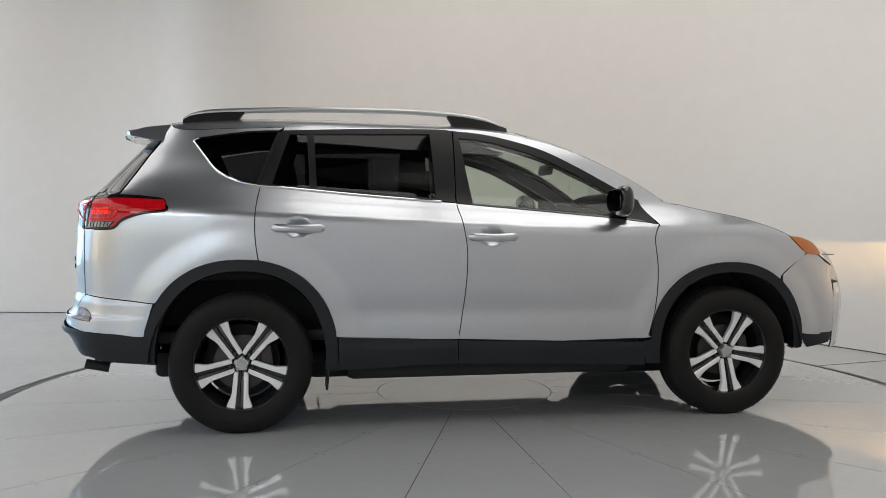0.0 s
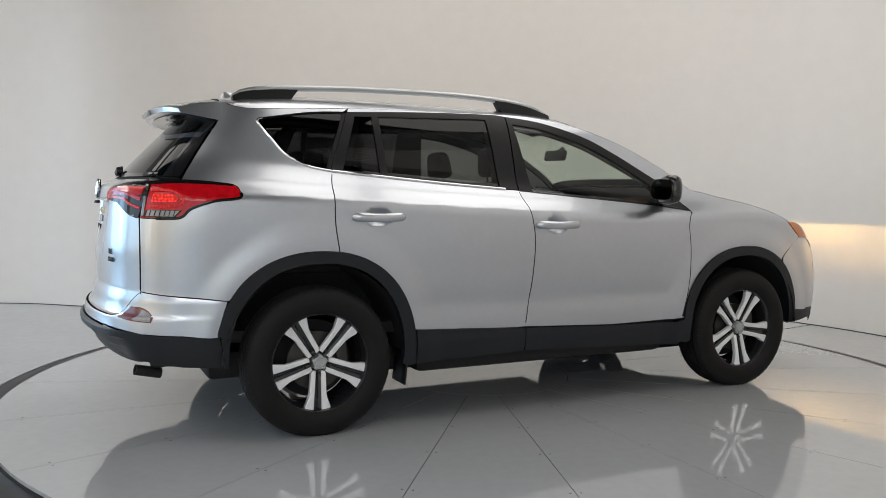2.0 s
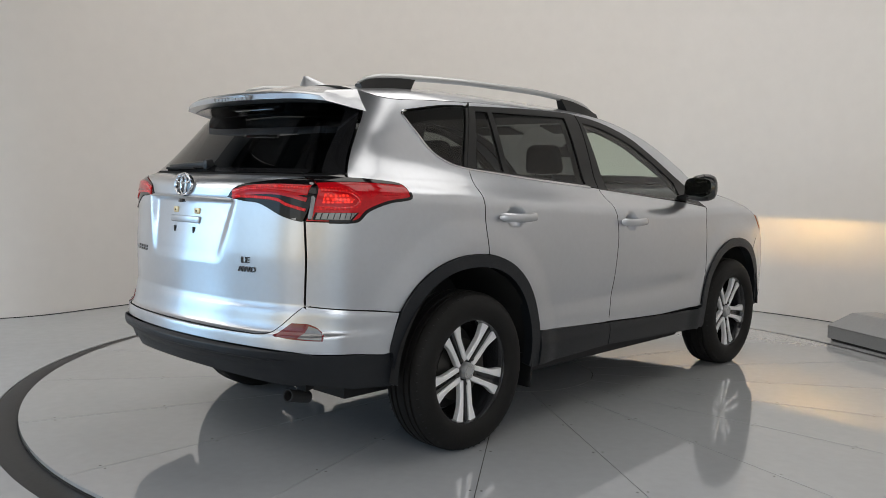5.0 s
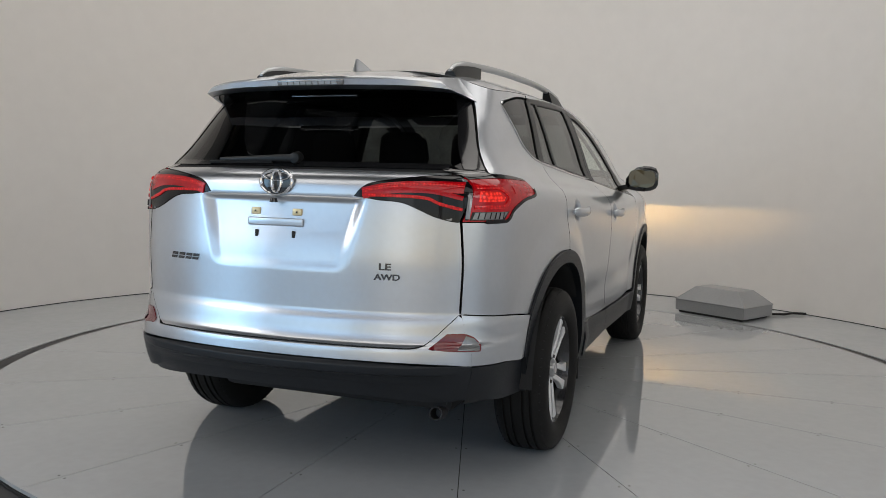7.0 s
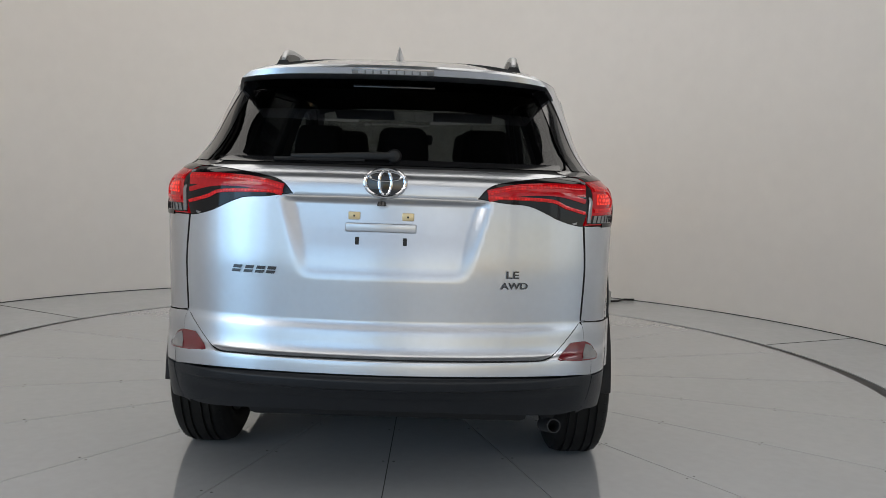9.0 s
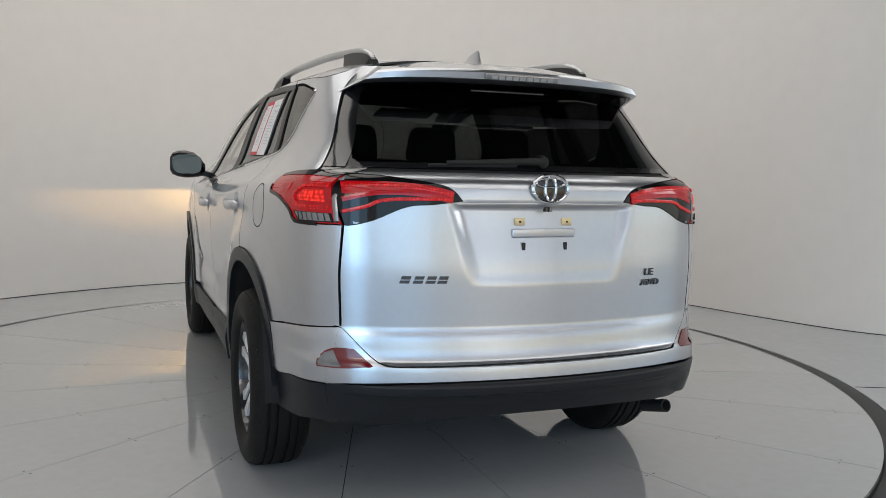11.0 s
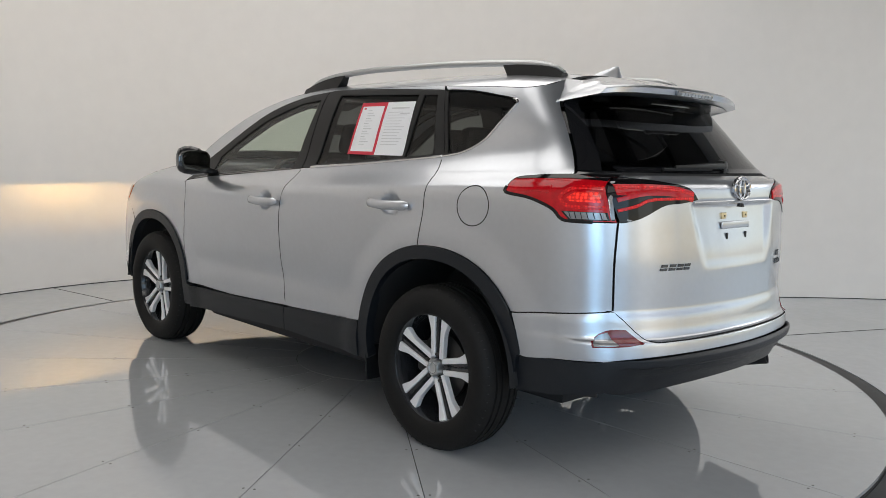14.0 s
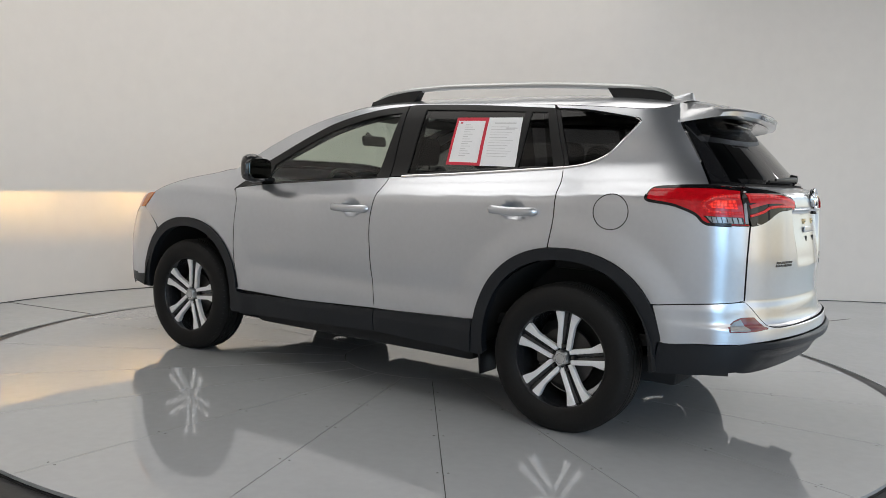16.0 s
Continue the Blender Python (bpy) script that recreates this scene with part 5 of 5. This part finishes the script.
def build_cabin(car):
    def seat(x, y, width, back_h, rests):
        base = part("seat", box_mesh(0.50, width, 0.20, pose(x + 0.22, y, 0.66, 0, -6, 0), 0.05, 3), SEAT, car, "dark cloth seat")
        rows = []
        for k in range(8):
            t = k / 7
            w = width / 2 * (0.92 + 0.08 * math.sin(math.pi * min(1, t * 1.1)) - 0.14 * t ** 4)
            th = 0.075 - 0.03 * t
            cx, cz = x - 0.04 - 0.20 * t, 0.66 + back_h * t
            rows.append([(cx + th * math.copysign(abs(math.cos(a)) ** 0.5, math.cos(a)), y + w * math.copysign(abs(math.sin(a)) ** 0.4, math.sin(a)), cz) for a in np.linspace(0, 2 * math.pi, 20, endpoint=False)])
        part("backrest", loft(rows), SEAT, base)
        for ry in rests:
            top_z = 0.66 + back_h
            part("headrest", box_mesh(0.10, 0.25, 0.17, pose(x - 0.245, y + ry, top_z + 0.115, 0, -8, 0), 0.04, 3, (0.8, 0.85)), SEAT, base)
            for dy in (-0.06, 0.06):
                part("headrest_post", tube([(x - 0.235, y + ry + dy, top_z - 0.02), (x - 0.24, y + ry + dy, top_z + 0.06)], 0.006, 8), CHROME, base)

    for s in (-1, 1):
        seat(0.10, s * 0.36, 0.50, 0.56, (0,))
    seat(-0.85, 0.0, 1.26, 0.54, (-0.38, 0.0, 0.38))
    part("cabin_floor", box_mesh(3.0, 1.40, 0.06, pose(-0.55, 0, 0.47), 0.01), INNER, car)
    part("load_floor", box_mesh(0.95, 1.20, 0.05, pose(-1.62, 0, 0.78), 0.01), INNER, car)
    rows = []
    for y in np.linspace(-0.74, 0.74, 17):
        hood = 0.045 * math.exp(-((y - 0.36) / 0.16) ** 2)
        rows.append([(0.52, y, 0.70), (0.50, y, 0.90), (0.55, y, 1.02 + hood), (0.66, y, 1.055 + hood), (0.85, y, 1.065), (0.97, y, 1.07), (0.97, y, 0.70)])
    part("dashboard", loft(rows), INNER, car, "dark dashboard")
    wheel = part("steering_wheel", tube([(0.43 + 0.07 * math.sin(a) * 0.9, 0.37 + 0.18 * math.cos(a), 1.035 + 0.165 * math.sin(a)) for a in np.linspace(0, 2 * math.pi, 33)], 0.015, 8), TRIM_BLACK, car, "black steering wheel")
    part("steering_hub", box_mesh(0.06, 0.26, 0.09, pose(0.46, 0.37, 1.02, 0, -22, 0), 0.02), TRIM_BLACK, wheel)
    part("rear_view_mirror", box_mesh(0.035, 0.23, 0.07, pose(0.53, 0.0, 1.405, 0, 12, 0), 0.015), TRIM_BLACK, car, "black rear-view mirror")
    part("mirror_stem", tube([(0.54, 0, 1.42), (0.59, 0, 1.455)], 0.014, 8), TRIM_BLACK, car)
    xs = np.linspace(-1.66, 0.20, 30)
    poly = [(x, -(crown_edge(x) - 0.03)) for x in xs] + [(x, crown_edge(x) - 0.03) for x in xs[::-1]]
    skin("headliner", poly, chart_top(-0.035), HEADLINER, car, "grey cloth headliner", 0.08, 0.06, rim=0)
    for s in (-1, 1):
        part("sun_visor", box_mesh(0.16, 0.36, 0.012, pose(0.20, s * 0.30, 1.535, 0, 14, 0), 0.005), HEADLINER, car)
        poly = [(-0.34, 1.56), (-0.17, 1.56), (-0.10, 1.14), (-0.34, 1.16)]
        skin("pillar_trim", poly, chart_side(s, -0.035), HEADLINER, car, "", 0.06, 0.06, rim=0)
        poly = outline([(-0.17, 1.548), (0.02, 1.536), (0.28, 1.465), (0.47, 1.378), (0.68, 1.263), (0.80, 1.18)], [(0.80, 1.18), (0.80, 1.13)], [(0.80, 1.13), (0.66, 1.235), (0.45, 1.345), (0.26, 1.43), (0.0, 1.50), (-0.17, 1.52)])
        skin("pillar_trim", poly, chart_side(s, -0.05), INNER, car, "", 0.06, 0.06, rim=0.01)
        poly = [(-1.12, 1.55), (-1.04, 1.55), (-1.14, 1.24), (-1.26, 1.25)]
        skin("pillar_trim", poly, chart_side(s, -0.035), INNER, car, "", 0.06, 0.06, rim=0)
        poly = [(-1.55, 1.52), (-1.72, 1.50), (-1.88, 1.20), (-1.40, 1.27), (-1.48, 1.34)]
        skin("pillar_trim", poly, chart_side(s, -0.05), INNER, car, "", 0.06, 0.06, rim=0)
    part("load_cover", box_mesh(0.55, 1.15, 0.02, pose(-1.55, 0, 1.06), 0.006), INNER, car, "dark luggage cover")


def build_nose(car):
    """Closed front end with grille, and headlamps, each with an added disc that cuts the beam off at lamp height."""
    def at(y, z):
        lo, hi = 0.9, FRONT(z)
        for _ in range(30):
            mid = (lo + hi) / 2
            if half_width(mid, z) > abs(y):
                lo = mid
            else:
                hi = mid
        return Vector((lo, y, z))

    def normal(y, z):
        return Vector((1, 0, 0.1)).normalized()
    at.normal, at.flip = normal, False
    zs = (0.34, 0.44, 0.6, 0.72)
    e = [(half_width(2.055, z), z) for z in zs]
    skin("front_fascia", e + [(-y, z) for y, z in e[::-1]], at, PAINT, car, "silver front bumper face", 0.06, 0.04, rim=0.01)
    skin("grille", [(0.40, 0.725), (0.40, 0.90), (-0.40, 0.90), (-0.40, 0.725)], at, GLOSS_BLACK, car, "black front grille", 0.06, 0.04, rim=0.01)
    for s in (-1, 1):
        lens = [(s * 0.405, 0.725)] + [(s * (half_width(2.0, z) + 0.004), z) for z in (0.725, 0.80, 0.86, 0.90)] + [(s * 0.405, 0.925)]
        lamp = skin("headlamp", lens, at, GLASS_LENS, car, "lit headlamp behind a clear lens", 0.04, 0.03, rim=0.004)
        # unseen disc ahead of the lens, added only to shape the beam
        bm = lathe([(0.001, 0.0), (0.035, 0.0), (0.035, 0.004), (0.001, 0.006)], 32, "Z")
        bmesh.ops.transform(bm, matrix=Matrix.Translation((2.165, s * 0.55, 0.8786)), verts=bm.verts)
        part("beam_cutoff_disc", bm, GLOSS_BLACK, lamp)
        part("headlamp_housing", box_mesh(0.012, 0.24, 0.16, pose(1.815, s * 0.52, 0.83), 0.003), GLOSS_BLACK, lamp)
        bm = lathe([(0.001, 0.0), (0.03, 0.002), (0.035, 0.02), (0.001, 0.025)], 16, "X")
        bmesh.ops.transform(bm, matrix=Matrix.Translation((1.835, s * 0.52, 0.862)), verts=bm.verts)
        part("bulb", bm, BULB, lamp, "glowing headlamp bulb")
        # a flat wide beam from just ahead of the lens, cut off level by the disc
        for watts, angle, wide, high in ((34, 22, 1.6, 0.7), (22, 60, 2.6, 0.55)):
            data = bpy.data.lights.new("headlamp_beam", "SPOT")
            data.energy, data.color, data.spot_size, data.spot_blend, data.shadow_soft_size = watts, (1.0, 0.60, 0.20), radians(angle), 1.0, 0.0004
            ob = new("headlamp_beam", data)
            ob.matrix_world = look((2.165, s * 0.55, 0.878), (4.0, s * 0.66, 0.874)) @ Matrix.Diagonal((wide, high, 1, 1))


def build_sticker():
    """Price sheet behind the rear left window: two pages, the first in a red frame."""
    sheet = thing("window_sheet", "white price sheet with a red frame on the rear window", "paper sheet", pose(-0.76, 0.70, 1.38))
    inv = sheet.matrix_world.inverted()

    def lay(name, pts, mat, off, label=""):
        ob = skin(name, pts, chart_side(1, off), mat, sheet, label, 0.08, 0.05, rim=0.0004)
        ob.matrix_parent_inverse = inv
        return ob

    def q(u, v):
        """Sheet coordinates, 0 to 1 each, from the lower front corner."""
        lo = (-0.552 + (-0.970 + 0.552) * u, 1.254)
        hi = (-0.557 + (-0.953 + 0.557) * u, 1.508)
        return (lo[0] + (hi[0] - lo[0]) * v, lo[1] + (hi[1] - lo[1]) * v)

    def rect(u0, u1, v0, v1):
        return [q(u0, v0), q(u1, v0), q(u1, v1), q(u0, v1)]

    lay("page", rect(0, 1, 0, 1), PAPER, 0.0015, "white paper pages")
    lay("red_frame", rect(0.0, 0.50, 0.93, 1.0), RED_INK, 0.0024)
    lay("red_frame", rect(0.0, 0.50, 0.0, 0.06), RED_INK, 0.0024)
    lay("red_frame", rect(0.0, 0.035, 0.06, 0.93), RED_INK, 0.0024)
    lay("red_frame", rect(0.455, 0.50, 0.06, 0.93), RED_INK, 0.0024)
    for i in range(14):
        v = 0.84 - 0.05 * i
        lay("text_line", rect(0.16, 0.24 + 0.10 * ((i * 7) % 5) / 5, v, v + 0.012), GREY_INK, 0.0024)
    for i in range(12):
        v = 0.80 - 0.055 * i
        lay("text_line", rect(0.56, 0.82 + 0.12 * ((i * 3) % 4) / 4, v, v + 0.010), GREY_INK, 0.0024)
    lay("text_line", rect(0.60, 0.92, 0.87, 0.895), GREY_INK, 0.0024)
    lay("text_line", rect(0.78, 0.95, 0.77, 0.79), GREY_INK, 0.0024)
    lay("logo_mark", rect(0.07, 0.11, 0.87, 0.90), RED_INK, 0.0024)


def build_car():
    car = thing("suv_car", "silver metallic four-door sport utility car with black cladding, tail lamps lit", "car", pose(0, 0, 0))
    for s in (-1, 1):
        build_flank(car, s)
    build_top(car)
    build_rear(car)
    build_under(car)
    build_cabin(car)
    build_nose(car)
    for hub in HUBS:
        for s in (-1, 1):
            build_wheel(car, hub, s, radians(WHEEL_TURN[hub > 0, s > 0]))
    build_sticker()


build_car()
